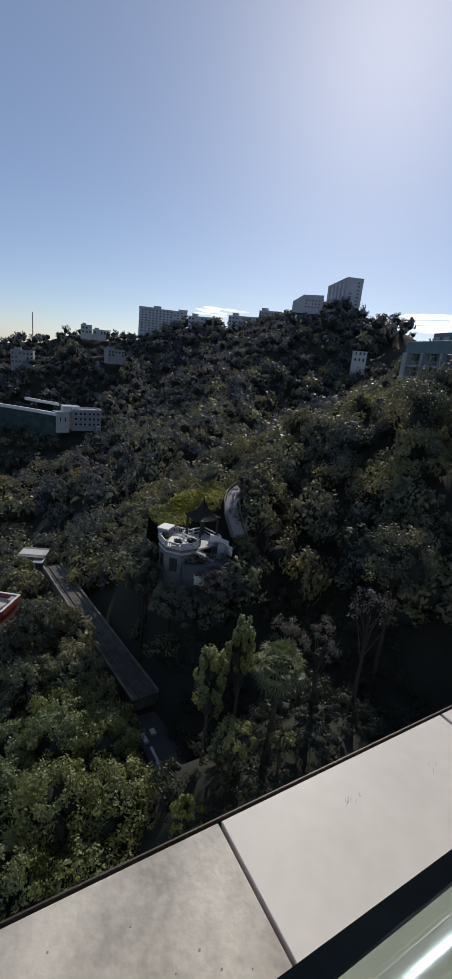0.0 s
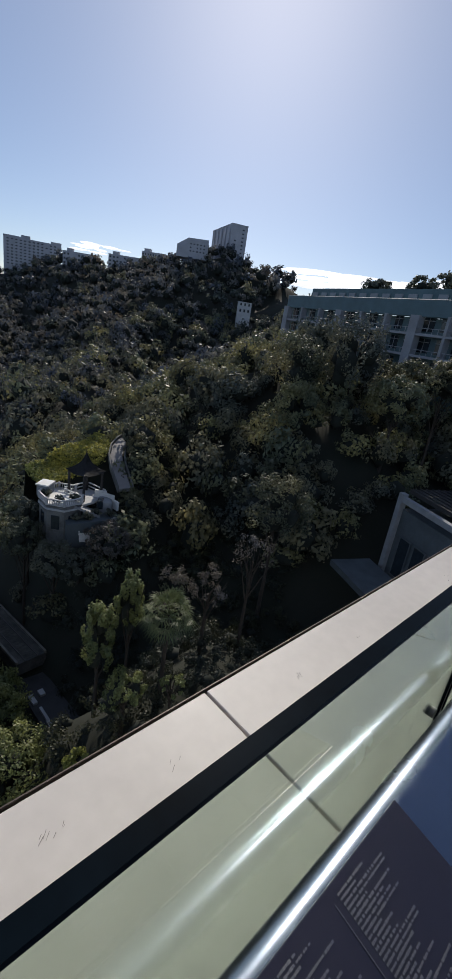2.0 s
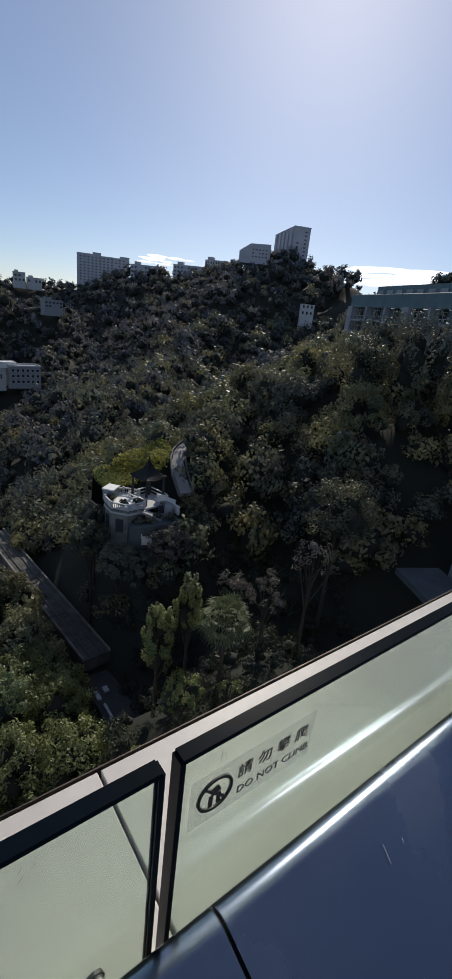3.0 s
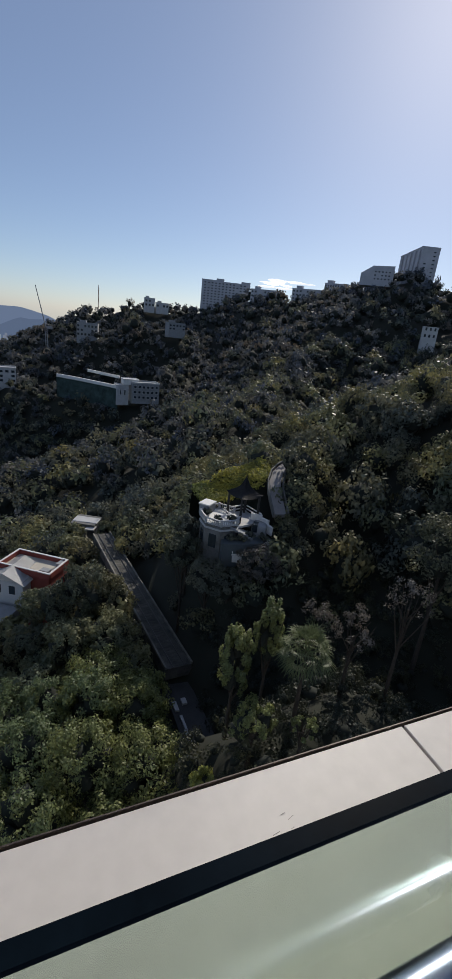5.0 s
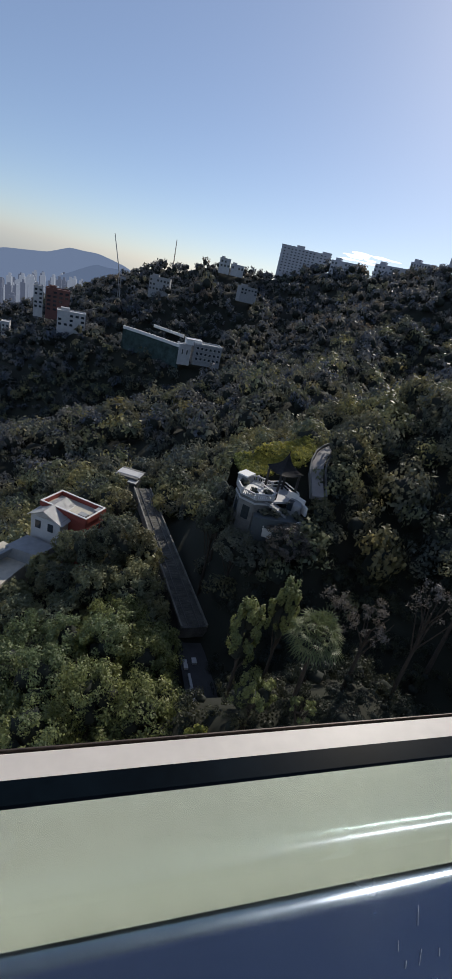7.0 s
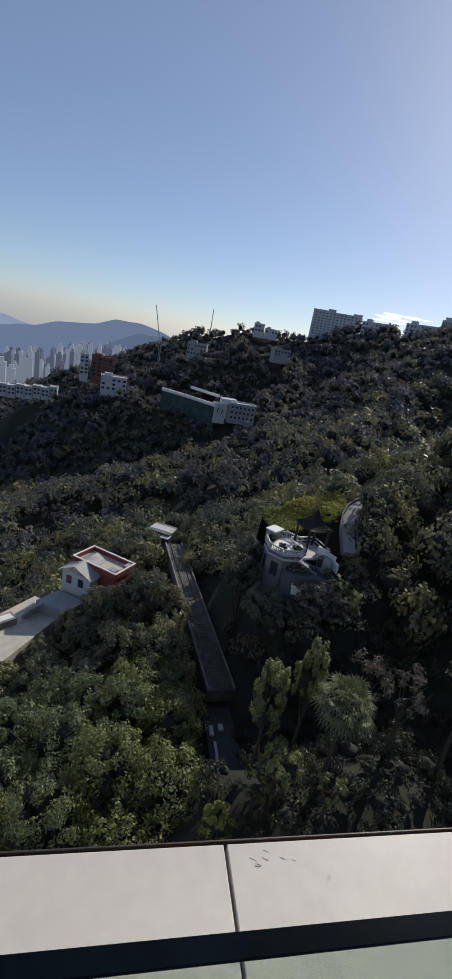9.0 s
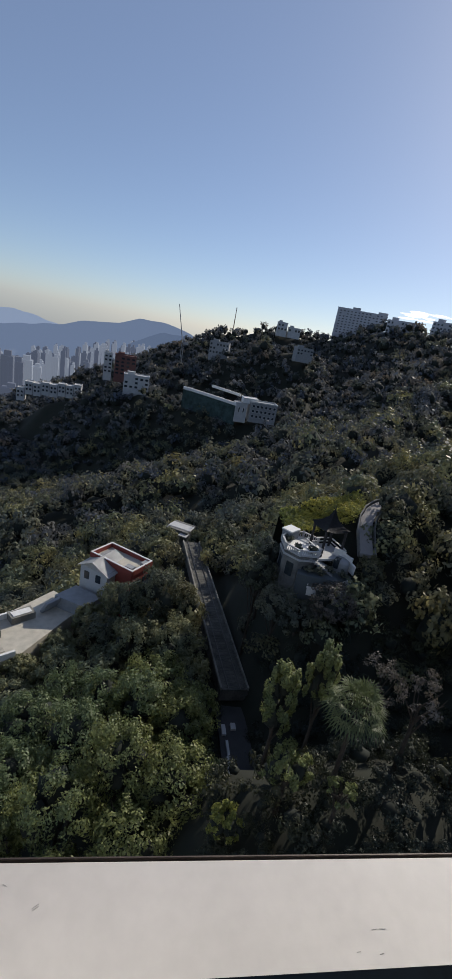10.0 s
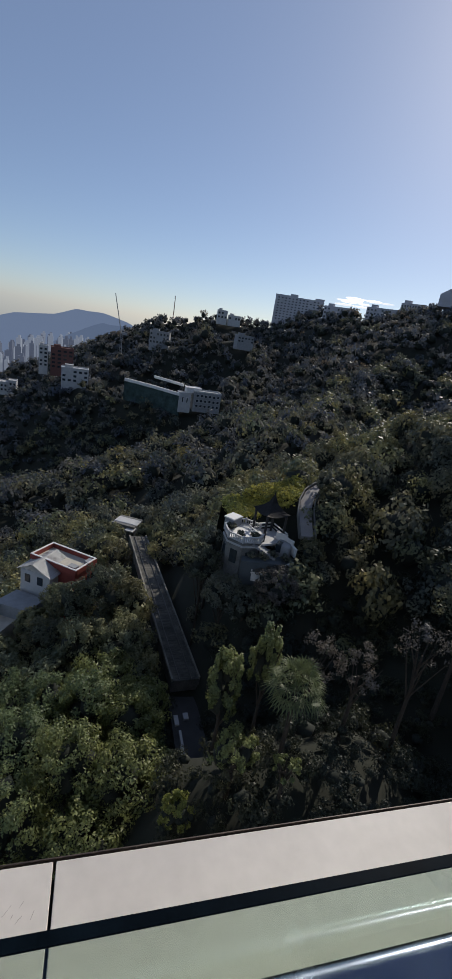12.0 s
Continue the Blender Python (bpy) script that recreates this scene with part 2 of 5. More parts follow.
def thing(name, m, label, category, group="", kind=""):
    ob = new(name)
    ob.matrix_basis = Matrix.Translation((0, 0, -settle(m.translation.x, m.translation.y))) @ m
    ob.empty_display_size = 0.2
    return tagged(ob, label, category, group, kind)


def solid(name, bm, mat, label, category, group="", kind="", smooth=False):
    return tagged(part(name, bm, mat, None, "", smooth), label, category, group, kind)


# ---- terrain ----
RIDGES = [   # crest points and the fall beside them
    (0.5, [(-60, 640, -200), (4, 690, -92), (38, 698, -24), (80, 640, 4), (136, 625, 14), (200, 588, 22)]),
    (0.62, [(200, 588, 19), (238, 572, 36), (262, 500, 39), (298, 426, 49), (292, 318, 56), (304, 262, 37), (262, 205, 12), (300, 100, 0), (320, -100, -10)]),
    (0.62, [(292, 318, 54), (240, 236, 8), (262, 205, 9)]),
    (0.55, [(250, 300, 18), (160, 250, -16), (110, 190, -28)]),
    (0.7, [(160, 120, 4), (118, 92, -3), (92, 64, -4), (81, 62, -6), (77, 75, -10), (66, 78, -21), (55, 72, -26)]),
    (1.1, [(55, 72, -26), (42, 62, -21.4), (36, 57, -22), (31, 53, -26), (26, 50, -31)]),
    (0.5, [(110, 190, -28), (78, 150, -31), (70, 186, -38), (12, 178, -60), (-42, 152, -77), (-120, 140, -112)]),
    (0.95, [(150, 430, -22), (84, 305, -52), (25, 335, -52), (-16, 385, -55), (-27, 425, -49), (-90, 440, -88), (-170, 470, -128)]),
    (0.62, [(136, 470, 0), (58, 470, -19), (25, 480, -46)]),
    (0.6, [(8, 14, -47), (16, 36, -47), (18, 64, -48), (15, 90, -49.5), (14, 112, -54), (0, 150, -92)]),
    (0.7, [(3, 66, -48), (-8, 58, -49), (-30, 46, -56), (-60, 30, -72)]),
    (0.95, [(20, 20, -34), (34, 20, -34), (56, 12, -31), (92, 20, -12), (110, -30, -6)]),
    (1.5, [(18.5, 25, -32.5), (22, 23, -31.5), (30, 25, -30.5)]),
    (0.9, [(106, 30, -7), (104, 45, -5), (86, 50, -7), (72, 42, -11), (63, 37, -20), (50, 37, -29)]),
]


def ground_height(x, y):
    """The forest floor, as a soft upper envelope of the ridges. x and y are arrays."""
    x, y = np.asarray(x, float), np.asarray(y, float)
    total = np.zeros(x.shape)
    floor_ = -116.0 - 0.16 * np.clip(y - 420, 0, 1100) - 0.12 * np.clip(-60 - x, 0, 500)
    k = 0.5
    total += np.exp(k * np.clip(floor_, -320, 0))
    for fall, pts in RIDGES:
        best = np.full(x.shape, -1e9)
        for (ax, ay, az), (bx, by, bz) in zip(pts, pts[1:]):
            dx, dy = bx - ax, by - ay
            s = np.clip(((x - ax) * dx + (y - ay) * dy) / (dx * dx + dy * dy), 0, 1)
            d = np.hypot(x - ax - s * dx, y - ay - s * dy)
            best = np.maximum(best, az + s * (bz - az) - fall * np.sqrt(d * d + 16) + fall * 4)
        total += np.exp(k * best)
    z = np.log(total) / k
    # cuttings: the railway, and the platform of the houses
    rail_x, rail_z = np.interp(y, [28, 44, 90, 112], [18.6, 18.5, 16.0, 15.0]), np.interp(y, [28, 43, 44, 90, 112], [-43.5, -43.5, -42.3, -45.3, -50])
    away = np.hypot(np.maximum(np.abs(x - rail_x) - 3.0, 0), np.maximum(np.maximum(31 - y, y - 112), 0))
    z = np.minimum(z, rail_z + 3.0 * away)
    s = np.clip((x + 16) / 20.0, 0, 1)
    away = np.maximum(np.hypot(x + 16 - 20 * s, y - 50 - 18 * s) - 7.0, 0)
    z = np.minimum(z, -46.5 + 1.6 * away)
    far = np.clip((np.hypot(x, y) - 140) / 120, 0, 1)
    z = z + far * (3.6 * np.sin(x * 0.052 + 1.7 * np.sin(y * 0.021)) * np.sin(y * 0.034 + 1.1 * np.sin(x * 0.03)) + 1.6 * np.sin(x * 0.11 + y * 0.07) - 1.0)
    z = z - settle(x, y)
    return z + 0.9 * np.sin(x * 0.09 + 1.3 * np.sin(y * 0.05)) * np.sin(y * 0.08)


def ground_at(x, y):
    return float(ground_height(np.array([x]), np.array([y]))[0])


def build_ground():
    def axis(lo, hi, fine_lo, fine_hi, fine, coarse):
        return np.concatenate([np.arange(lo, fine_lo, coarse), np.arange(fine_lo, fine_hi, fine), np.arange(fine_hi, hi + 1, coarse)])
    xs, ys = axis(-1500, 1500, -140, 330, 4, 90), axis(-300, 4700, 0, 720, 4, 90)
    gx, gy = np.meshgrid(xs, ys)
    gz = ground_height(gx, gy)
    near = (gy < 4.5)
    gz[near] = np.minimum(gz[near], -40)
    nx, ny = len(xs), len(ys)
    idx = np.arange(nx * ny).reshape(ny, nx)
    faces = np.stack([idx[:-1, :-1], idx[:-1, 1:], idx[1:, 1:], idx[1:, :-1]], -1).reshape(-1, 4)
    me = bpy.data.meshes.new("ground")
    me.from_pydata(np.stack([gx, gy, gz], -1).reshape(-1, 3).tolist(), [], faces.tolist())
    me.materials.append(EARTH)
    me.shade_smooth()
    tagged(new("ground", me), "steep dark wooded hillsides falling into a valley", "ground", kind="structure")


build_ground()


# ---- woods ----
def leaf_cloud(rng, count, radii, size, clumps, low=-0.45, spread=0.34, wide=0.5):
    """Leaf blades gathered in clumps over the shell of a crown: arrays of points and triangles."""
    c = rng.normal(size=(clumps, 3))
    c /= np.linalg.norm(c, axis=1)[:, None]
    c[:, 2] = np.where(c[:, 2] < low, -c[:, 2], c[:, 2])
    c *= rng.uniform(0.62, 1.0, (clumps, 1))
    which = rng.integers(0, clumps, count)
    off = rng.normal(size=(count, 3))
    off /= np.linalg.norm(off, axis=1)[:, None]
    p = (c[which] + off * spread * rng.uniform(0.5, 1.0, (count, 1))) * np.array(radii)
    face = off * 0.75 + c[which] * 0.75 + rng.normal(size=(count, 3)) * 0.42
    face /= np.linalg.norm(face, axis=1)[:, None]
    a = np.cross(face, rng.normal(size=(count, 3)))
    a /= np.linalg.norm(a, axis=1)[:, None]
    b = np.cross(a, face)
    b /= np.linalg.norm(b, axis=1)[:, None] + 1e-9
    s = size * rng.uniform(0.6, 1.3, (count, 1))
    quad = np.stack([p - a * s, p + b * s * wide, p + a * s, p - b * s * wide], 1).reshape(-1, 3)
    i = np.arange(count)[:, None] * 4
    return quad, np.concatenate([i + [0, 1, 2], i + [0, 2, 3]])


# Added solid inside a crown, so gaps between leaves read as shade.
def core_blob(rng, radii, shrink=0.8, level=1):
    bm = bmesh.new()
    bmesh.ops.create_icosphere(bm, subdivisions=level, radius=1.0)
    v = np.array([w.co[:] for w in bm.verts])
    f = np.array([[w.index for w in face.verts] for face in bm.faces])
    bm.free()
    return v * rng.uniform(0.75, 1.08, (len(v), 1)) * shrink * np.array(radii), f


def mesh_from(name, parts, mats):
    """One mesh from (points, triangles, material index) blocks."""
    me = bpy.data.meshes.new(name)
    points, tris, slots, start = [], [], [], 0
    for v, f, slot in parts:
        points.append(v), tris.append(f + start), slots.append(np.full(len(f), slot))
        start += len(v)
    points, tris, slots = np.concatenate(points), np.concatenate(tris), np.concatenate(slots)
    me.vertices.add(len(points))
    me.vertices.foreach_set("co", points.astype(np.float32).ravel())
    me.loops.add(len(tris) * 3)
    me.loops.foreach_set("vertex_index", tris.astype(np.int32).ravel())
    me.polygons.add(len(tris))
    me.polygons.foreach_set("loop_start", np.arange(0, len(tris) * 3, 3, dtype=np.int32))
    me.polygons.foreach_set("material_index", slots.astype(np.int32))
    for m in mats:
        me.materials.append(m)
    me.update(calc_edges=True)
    return me


def keep_clear(x, y):
    """Where no wood grows: the track, roads, the pavilion and its path, the houses and the near buildings."""
    clear = y < np.where(x < 14, 21, 17)
    clear |= (x > 14) & (x < 31) & (y < 30)
    clear |= (x > 22) & (x < 47) & (y < 42) & (y + 0.35 * x < 53)
    clear |= (x > -8) & (x < 14.5) & (y < 41)
    track_x = np.interp(y, [30, 43, 64, 90, 112], [18.5, 18.5, 18.2, 15.5, 15])
    clear |= (x > track_x - 4.0) & (x < track_x + 3.2) & (y < 100)
    for cx, cy, r in CLEARINGS:
        clear |= np.hypot(x - cx, y - cy) < r
    return clear


CLEARINGS = [(26.5, 51, 4.6), (31, 49.5, 3), (34, 52.5, 3.2), (36.5, 56.5, 3.2), (40, 59.5, 2.5), (30, 58, 5.5), (26.5, 58, 4.5), (34, 60, 4.5), (31, 54, 4), (1.5, 68, 6.5), (-1, 64, 5), (-4, 61, 5),
             (-8, 58, 6), (-12, 54, 6), (-17, 50, 6), (15, 108, 6), (15.5, 88, 3), (18.5, 36, 4),
             (76, 303, 11), (61, 308, 9), (45, 322, 8), (30, 335, 6), (54, 15, 13),
             (110, 66, 13), (116, 88, 12), (103, 46, 9), (97, 26, 8), (56, 470, 11), (133, 435, 9), (-28, 424, 12), (-14, 385, 9), (-93, 438, 28), (240, 584, 24), (302, 325, 12), (308, 342, 11), (315, 360, 9), (270, 335, 14), (235, 227, 8), (265, 512, 15), (290, 462, 13), (303, 433, 11), (150, 581, 16)]


def woods(name, label, seed, x0, x1, y0, y1, step, radius, blades, blade, leaves, core_level=1, wedge=None, rise=0.75, clumps=12, clear_of=keep_clear, core=0.64):
    """A wood of separate rounded crowns of several sizes and greens."""
    rng = np.random.default_rng(seed)
    kinds = []
    for _ in range(7):
        radii = (1.0, rng.uniform(0.8, 1.1), rng.uniform(0.7, 1.0))
        kinds.append((leaf_cloud(rng, blades, radii, blade, clumps, -0.3, 0.38, 0.6), core_blob(rng, radii, core, core_level)))
    gx, gy = np.meshgrid(np.arange(x0, x1, step), np.arange(y0, y1, step))
    x = (gx + rng.uniform(-0.5, 0.5, gx.shape) * step).ravel()
    y = (gy + rng.uniform(-0.5, 0.5, gy.shape) * step).ravel()
    ok = ~clear_of(x, y)
    az = np.degrees(np.arctan2(x - 3, y + 1))
    ok &= (az > wedge[0]) & (az < wedge[1]) & (np.hypot(x, y) >= wedge[2]) & (np.hypot(x, y) < wedge[3])
    x, y = x[ok], y[ok]
    z = ground_height(x, y)
    blocks = []
    for i in range(len(x)):
        (lv, lf), (cv, cf) = kinds[rng.integers(0, 7)]
        big = rng.choice([0.7, 0.85, 1.0, 1.0, 1.3, 1.6], p=[0.2, 0.2, 0.2, 0.15, 0.15, 0.1])
        r = radius * big * rng.uniform(0.85, 1.1)
        a = rng.uniform(0, 6.283)
        turn = np.array([[math.cos(a), -math.sin(a), 0], [math.sin(a), math.cos(a), 0], [0, 0, rng.uniform(0.85, 1.3)]])
        where = np.array([x[i], y[i], z[i] + r * rise + radius * rng.uniform(-0.15, 0.45)])
        slot = int(rng.choice(len(leaves), p=[0.42, 0.34, 0.16, 0.08]))
        blocks.append((lv @ turn.T * r + where, lf, slot))
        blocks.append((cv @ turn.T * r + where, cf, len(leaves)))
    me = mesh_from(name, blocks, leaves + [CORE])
    return tagged(new(name, me), label, "trees", kind="stuff")


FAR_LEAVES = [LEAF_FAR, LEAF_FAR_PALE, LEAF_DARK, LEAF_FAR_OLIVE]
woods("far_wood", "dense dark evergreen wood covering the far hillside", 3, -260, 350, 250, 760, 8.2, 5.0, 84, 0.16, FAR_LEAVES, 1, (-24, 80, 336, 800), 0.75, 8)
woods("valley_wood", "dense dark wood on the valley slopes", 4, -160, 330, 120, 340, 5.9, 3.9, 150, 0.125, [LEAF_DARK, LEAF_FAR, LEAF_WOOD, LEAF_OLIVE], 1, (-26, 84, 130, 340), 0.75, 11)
woods("near_wood", "dense dark green wood below the terrace", 5, -70, 140, 17, 140, 4.1, 2.9, 490, 0.09, [LEAF_WOOD, LEAF_DARK, LEAF_OLIVE, LEAF_DARK], 1, (-36, 88, 18, 132), 0.75, 15)


def road_only(x, y):
    """Undergrowth may stand anywhere but on the road, the track and under the broad trees."""
    return ((np.abs(x - 18.5) < 2.6) & (y > 29)) | ((x < 12.5) & (y > 20)) | (y > 46) | ((x > 46) & (y < 30)) | (np.hypot(x - 26.5, y - 51) < 6)


woods("undergrowth", "dense shrubs below the terrace, leaf colour darkened for the slope's shade", 6, 9, 60, 8, 46, 1.75, 1.3, 290, 0.08, [LEAF_SHADE, LEAF_SHADE, LEAF_SHADE, LEAF_SHADE], 1, (-5, 89, 14, 70), 0.55, 9, road_only, 0.5)


# ---- the terrace: deck, parapet, coping ----
DECK_Z, X0, X1 = -0.05, -7.0, 16.0
bm = bmesh.new()
box(bm, (X0 + X1) / 2, -5.6, DECK_Z - 0.1, X1 - X0, 10.1, 0.2)
deck = solid("floor", bm, DECK, "grey stone paving of the viewing terrace", "floor", kind="structure")
bm = bmesh.new()
box(bm, (X0 + X1) / 2, -0.28, -25.0, X1 - X0, 0.43, 49.84)
solid("wall_parapet", bm, RENDER, "tall rendered outer wall below the coping", "wall", kind="structure")
bm = bmesh.new()
box(bm, (X0 + X1) / 2, -10.9, 1.4, X1 - X0, 0.4, 4.0)
solid("wall_back", bm, RENDER, "plain rendered wall at the back of the terrace", "wall", kind="structure")
bm = bmesh.new()
box(bm, (X0 + X1) / 2, -5.7, -25.4, X1 - X0, 10.2, 49.2)
solid("wall_base", bm, RENDER, "plain rendered block of the building under the terrace", "wall", kind="structure")

SLOPE, TILE_W = 0.05, 1.673
coping = thing("coping", pose(0, 0, 0), "off-white metal panels capping the parapet, with dark open joints", "coping", kind="structure")
bm = bmesh.new()
for v in box(bm, (X0 + X1) / 2, -0.255, -0.075, X1 - X0, 0.47, 0.04):
    v.co.z += SLOPE * v.co.y
part("bed", bm, DARK, coping, "dark gap under the panels")
bm = bmesh.new()
box(bm, (X0 + X1) / 2, -0.002, -0.024, X1 - X0, 0.004, 0.05)
bevel(bm, 0.0008, 1)
part("lip", bm, BRONZE, coping, "thin dark bronze lip along the outer edge")
joints = [0.623]
joints += [1.343 + TILE_W * n for n in range(-6, 9) if n != -1]
joints = sorted(j for j in joints if X0 < j < X1)
for a, b in zip(joints, joints[1:]):
    bm = bmesh.new()
    box(bm, (a + b) / 2, -0.252, -0.014, b - a - 0.0075, 0.485, 0.028)
    bevel(bm, 0.0018, 1)
    for v in bm.verts:
        v.co.z += SLOPE * v.co.y
    part("panel", bm, TILE_OLD if b < 0.7 else TILE, coping, "stained weathered panel" if b < 0.7 else "")

SCUFF = material("scuff_mark", (0.4, 0.37, 0.34), 0.8, 0.0, 0.5, 60)
rng_s = random.Random(3)
for x, y, n_, turn, spread in ((0.9, -0.092, 5, 42, 0.01), (0.925, -0.09, 3, 42, 0.008), (1.17, -0.11, 3, 34, 0.012), (1.586, -0.112, 3, 60, 0.008), (1.892, -0.116, 2, 60, 0.006), (1.5, -0.2, 3, 10, 0.03), (4.78, -0.043, 8, -24, 0.03), (4.912, -0.09, 3, 40, 0.006), (6.28, -0.11, 8, 60, 0.022), (6.092, -0.1, 5, 4, 0.02), (2.606, -0.135, 5, 12, 0.03), (3.4, -0.2, 3, -10, 0.03), (5.6, -0.16, 4, 8, 0.04), (2.6, -0.15, 3, 50, 0.02)):
    for k in range(n_):
        px_, py_ = x + rng_s.gauss(0, spread), y + rng_s.gauss(0, spread * 0.45)
        bm = bmesh.new()
        box(bm, 0, 0, 0, rng_s.uniform(0.004, 0.018), rng_s.uniform(0.0005, 0.0011), 0.0006, turn + rng_s.uniform(-12, 12))
        part("scuff", bm, SCUFF, coping, "dark scratch").location = (px_, py_, SLOPE * py_ + 0.0004)
rng_s = random.Random(8)
for k in range(26):
    px_, py_ = 0.6 - abs(rng_s.gauss(0, 0.22)), rng_s.uniform(-0.46, -0.03)
    bm = bmesh.new()
    tube(bm, (0, 0, -0.0004), (0, 0, 0.0004), rng_s.uniform(0.0008, 0.0026), None, 7)
    part("speck", bm, SCUFF, coping, "dark dirt speck").location = (px_, py_, SLOPE * py_ + 0.0002)

# ---- glass balustrade ----
GLASS_TOP, PANE_GAP = 0.67, 0.007
GAPS = [-4.5, -3.1, -1.65, -0.25, 1.182, 2.612, 4.3, 5.36, 7.5, 9.0, 10.4, 11.8, 13.2]
GLASS_IN = -0.513
for a, b in zip(GAPS, GAPS[1:]):
    GLASS_OUT = -0.504 if b < 3 else -0.499      # thicker panes past the second gap
    pane_thing = thing("glass_pane", pose(a, 0, 0), "tall green-tinted glass balustrade pane with dark polished edges", "balustrade", "glass panes along the parapet")
    w = b - a - 2 * PANE_GAP
    bm = bmesh.new()
    box(bm, PANE_GAP + w / 2, (GLASS_IN + GLASS_OUT) / 2, (GLASS_TOP + DECK_Z) / 2, w - 0.004, GLASS_OUT - GLASS_IN - 0.002, GLASS_TOP - DECK_Z - 0.004)
    sheet = part("sheet", bm, GLASS, pane_thing, "clear green glass sheet")
    sheet.visible_shadow = False
    bm = bmesh.new()
    box(bm, PANE_GAP + w / 2, (GLASS_IN + GLASS_OUT) / 2, GLASS_TOP, w, GLASS_OUT - GLASS_IN + 0.001, 0.004)
    part("top_edge", bm, EDGE, pane_thing, "dark polished top edge")
    for x in (PANE_GAP, PANE_GAP + w):
        bm = bmesh.new()
        box(bm, x, (GLASS_IN + GLASS_OUT) / 2, (GLASS_TOP + DECK_Z) / 2, 0.004, GLASS_OUT - GLASS_IN + 0.001, GLASS_TOP - DECK_Z)
        part("side_edge", bm, EDGE, pane_thing, "dark polished upright edge")
    for x in ((w - 0.03,) if b in (1.182, 2.612) else (0.06,) if a in (1.182, 2.612) else ()):
        bm = bmesh.new()
        tube(bm, (x, GLASS_IN - 0.003, 0.497), (x, GLASS_OUT + 0.0012, 0.497), 0.0058, None, 20)
        tube(bm, (x, GLASS_OUT + 0.001, 0.497), (x, GLASS_OUT + 0.004, 0.497), 0.007, 0.006, 20)
        part("bolt", bm, BOLT, pane_thing, "round steel glass fixing")

# ---- steel leaning desk ----
EDGE_Y, EDGE_Z, DESK_W, FALL = -0.531, 0.53, 0.115, 0.3


def desk(x0, x1, label):
    t = thing("steel_desk", pose(x0, EDGE_Y, EDGE_Z), label, "desk", "steel desks behind the glass")
    w = x1 - x0 - 0.0012
    # section: rounded nose, sloping top, turned-down lip
    outline = [(-0.009 + 0.017 * math.cos(radians(-60 + 4.15 * k)), -0.0156 + 0.017 * math.sin(radians(-60 + 4.15 * k))) for k in range(41)]
    outline += [(-DESK_W, -FALL * DESK_W + 0.0048), (-DESK_W - 0.004, -FALL * DESK_W), (-DESK_W - 0.004, -FALL * DESK_W - 0.05), (-DESK_W + 0.01, -FALL * DESK_W - 0.05), (-DESK_W + 0.02, -FALL * DESK_W - 0.02)]
    bm = bmesh.new()
    ends = []
    for x in (0.002, w):
        ends.append([bm.verts.new((x, y, z)) for y, z in outline])
    for i in range(len(outline)):
        j = (i + 1) % len(outline)
        bm.faces.new((ends[0][i], ends[0][j], ends[1][j], ends[1][i]))
    bm.faces.new(ends[0]), bm.faces.new(list(reversed(ends[1])))
    part("top", bm, STEEL, t, "brushed stainless steel sloping top")
    bm = bmesh.new()
    box(bm, w / 2, -DESK_W - 0.009, -FALL * DESK_W - 0.008, w, 0.01, 0.02)
    bevel(bm, 0.002, 2)
    part("trim", bm, LIP, t, "tan edge trim")
    # Unseen closing panel, added so the glass mirrors dark instead of the sunlit deck.
    bm = bmesh.new()
    box(bm, w / 2, -0.012, (DECK_Z - EDGE_Z - 0.03) / 2, w, 0.006, EDGE_Z - DECK_Z - 0.03)
    part("apron", bm, APRON, t, "unseen dark panel added below the nose to darken the glass reflection")
    for x in (0.15, w - 0.15):
        bm = bmesh.new()
        tube(bm, (x, -0.065, -0.03), (x, -0.065, DECK_Z - EDGE_Z), 0.015, None, 16)
        box(bm, x, -0.065, DECK_Z - EDGE_Z + 0.004, 0.07, 0.07, 0.006)
        part("leg", bm, STEEL, t, "round steel leg")
    return t


DESKS = [-3.1, -1.65, -0.22, 1.215, 2.65, 4.08, 5.5, 7.0, 8.5]
for a, b in zip(DESKS, DESKS[1:]):
    bench = desk(a, b, "sloping stainless steel desk with a printed plate" if a < 0.5 < b else "sloping bare stainless steel desk behind the glass")


# ---- printed plate and label on the desk ----
def on_desk(x, down, lift=0.0):
    """A pose on the sloping desk top: x along it, down the slope from its nose, writing read from the terrace."""
    slope = math.atan(FALL)
    y, z = EDGE_Y - down * math.cos(slope), EDGE_Z + 0.0062 - down * math.sin(slope)
    return pose(x, y - lift * math.sin(slope), z + lift * math.cos(slope), math.degrees(slope))


rng_d = random.Random(17)
for bench in [o for o in scene.objects if o.name.startswith("steel_desk") and 1.0 < o.location.x < 4.2]:
    for k in range(26):
        bm = bmesh.new()
        box(bm, 0, 0, 0, rng_d.uniform(0.0002, 0.0005), rng_d.uniform(0.003, 0.014), 0.0002, rng_d.gauss(-24, 9))
        mark = part("scratch", bm, LIP, bench, "fine bright scratch")
        mark.matrix_basis = Matrix.Translation(-bench.location) @ on_desk(bench.location.x + rng_d.triangular(0.05, 1.35, 0.42), rng_d.uniform(0.015, 0.1), -0.0001)


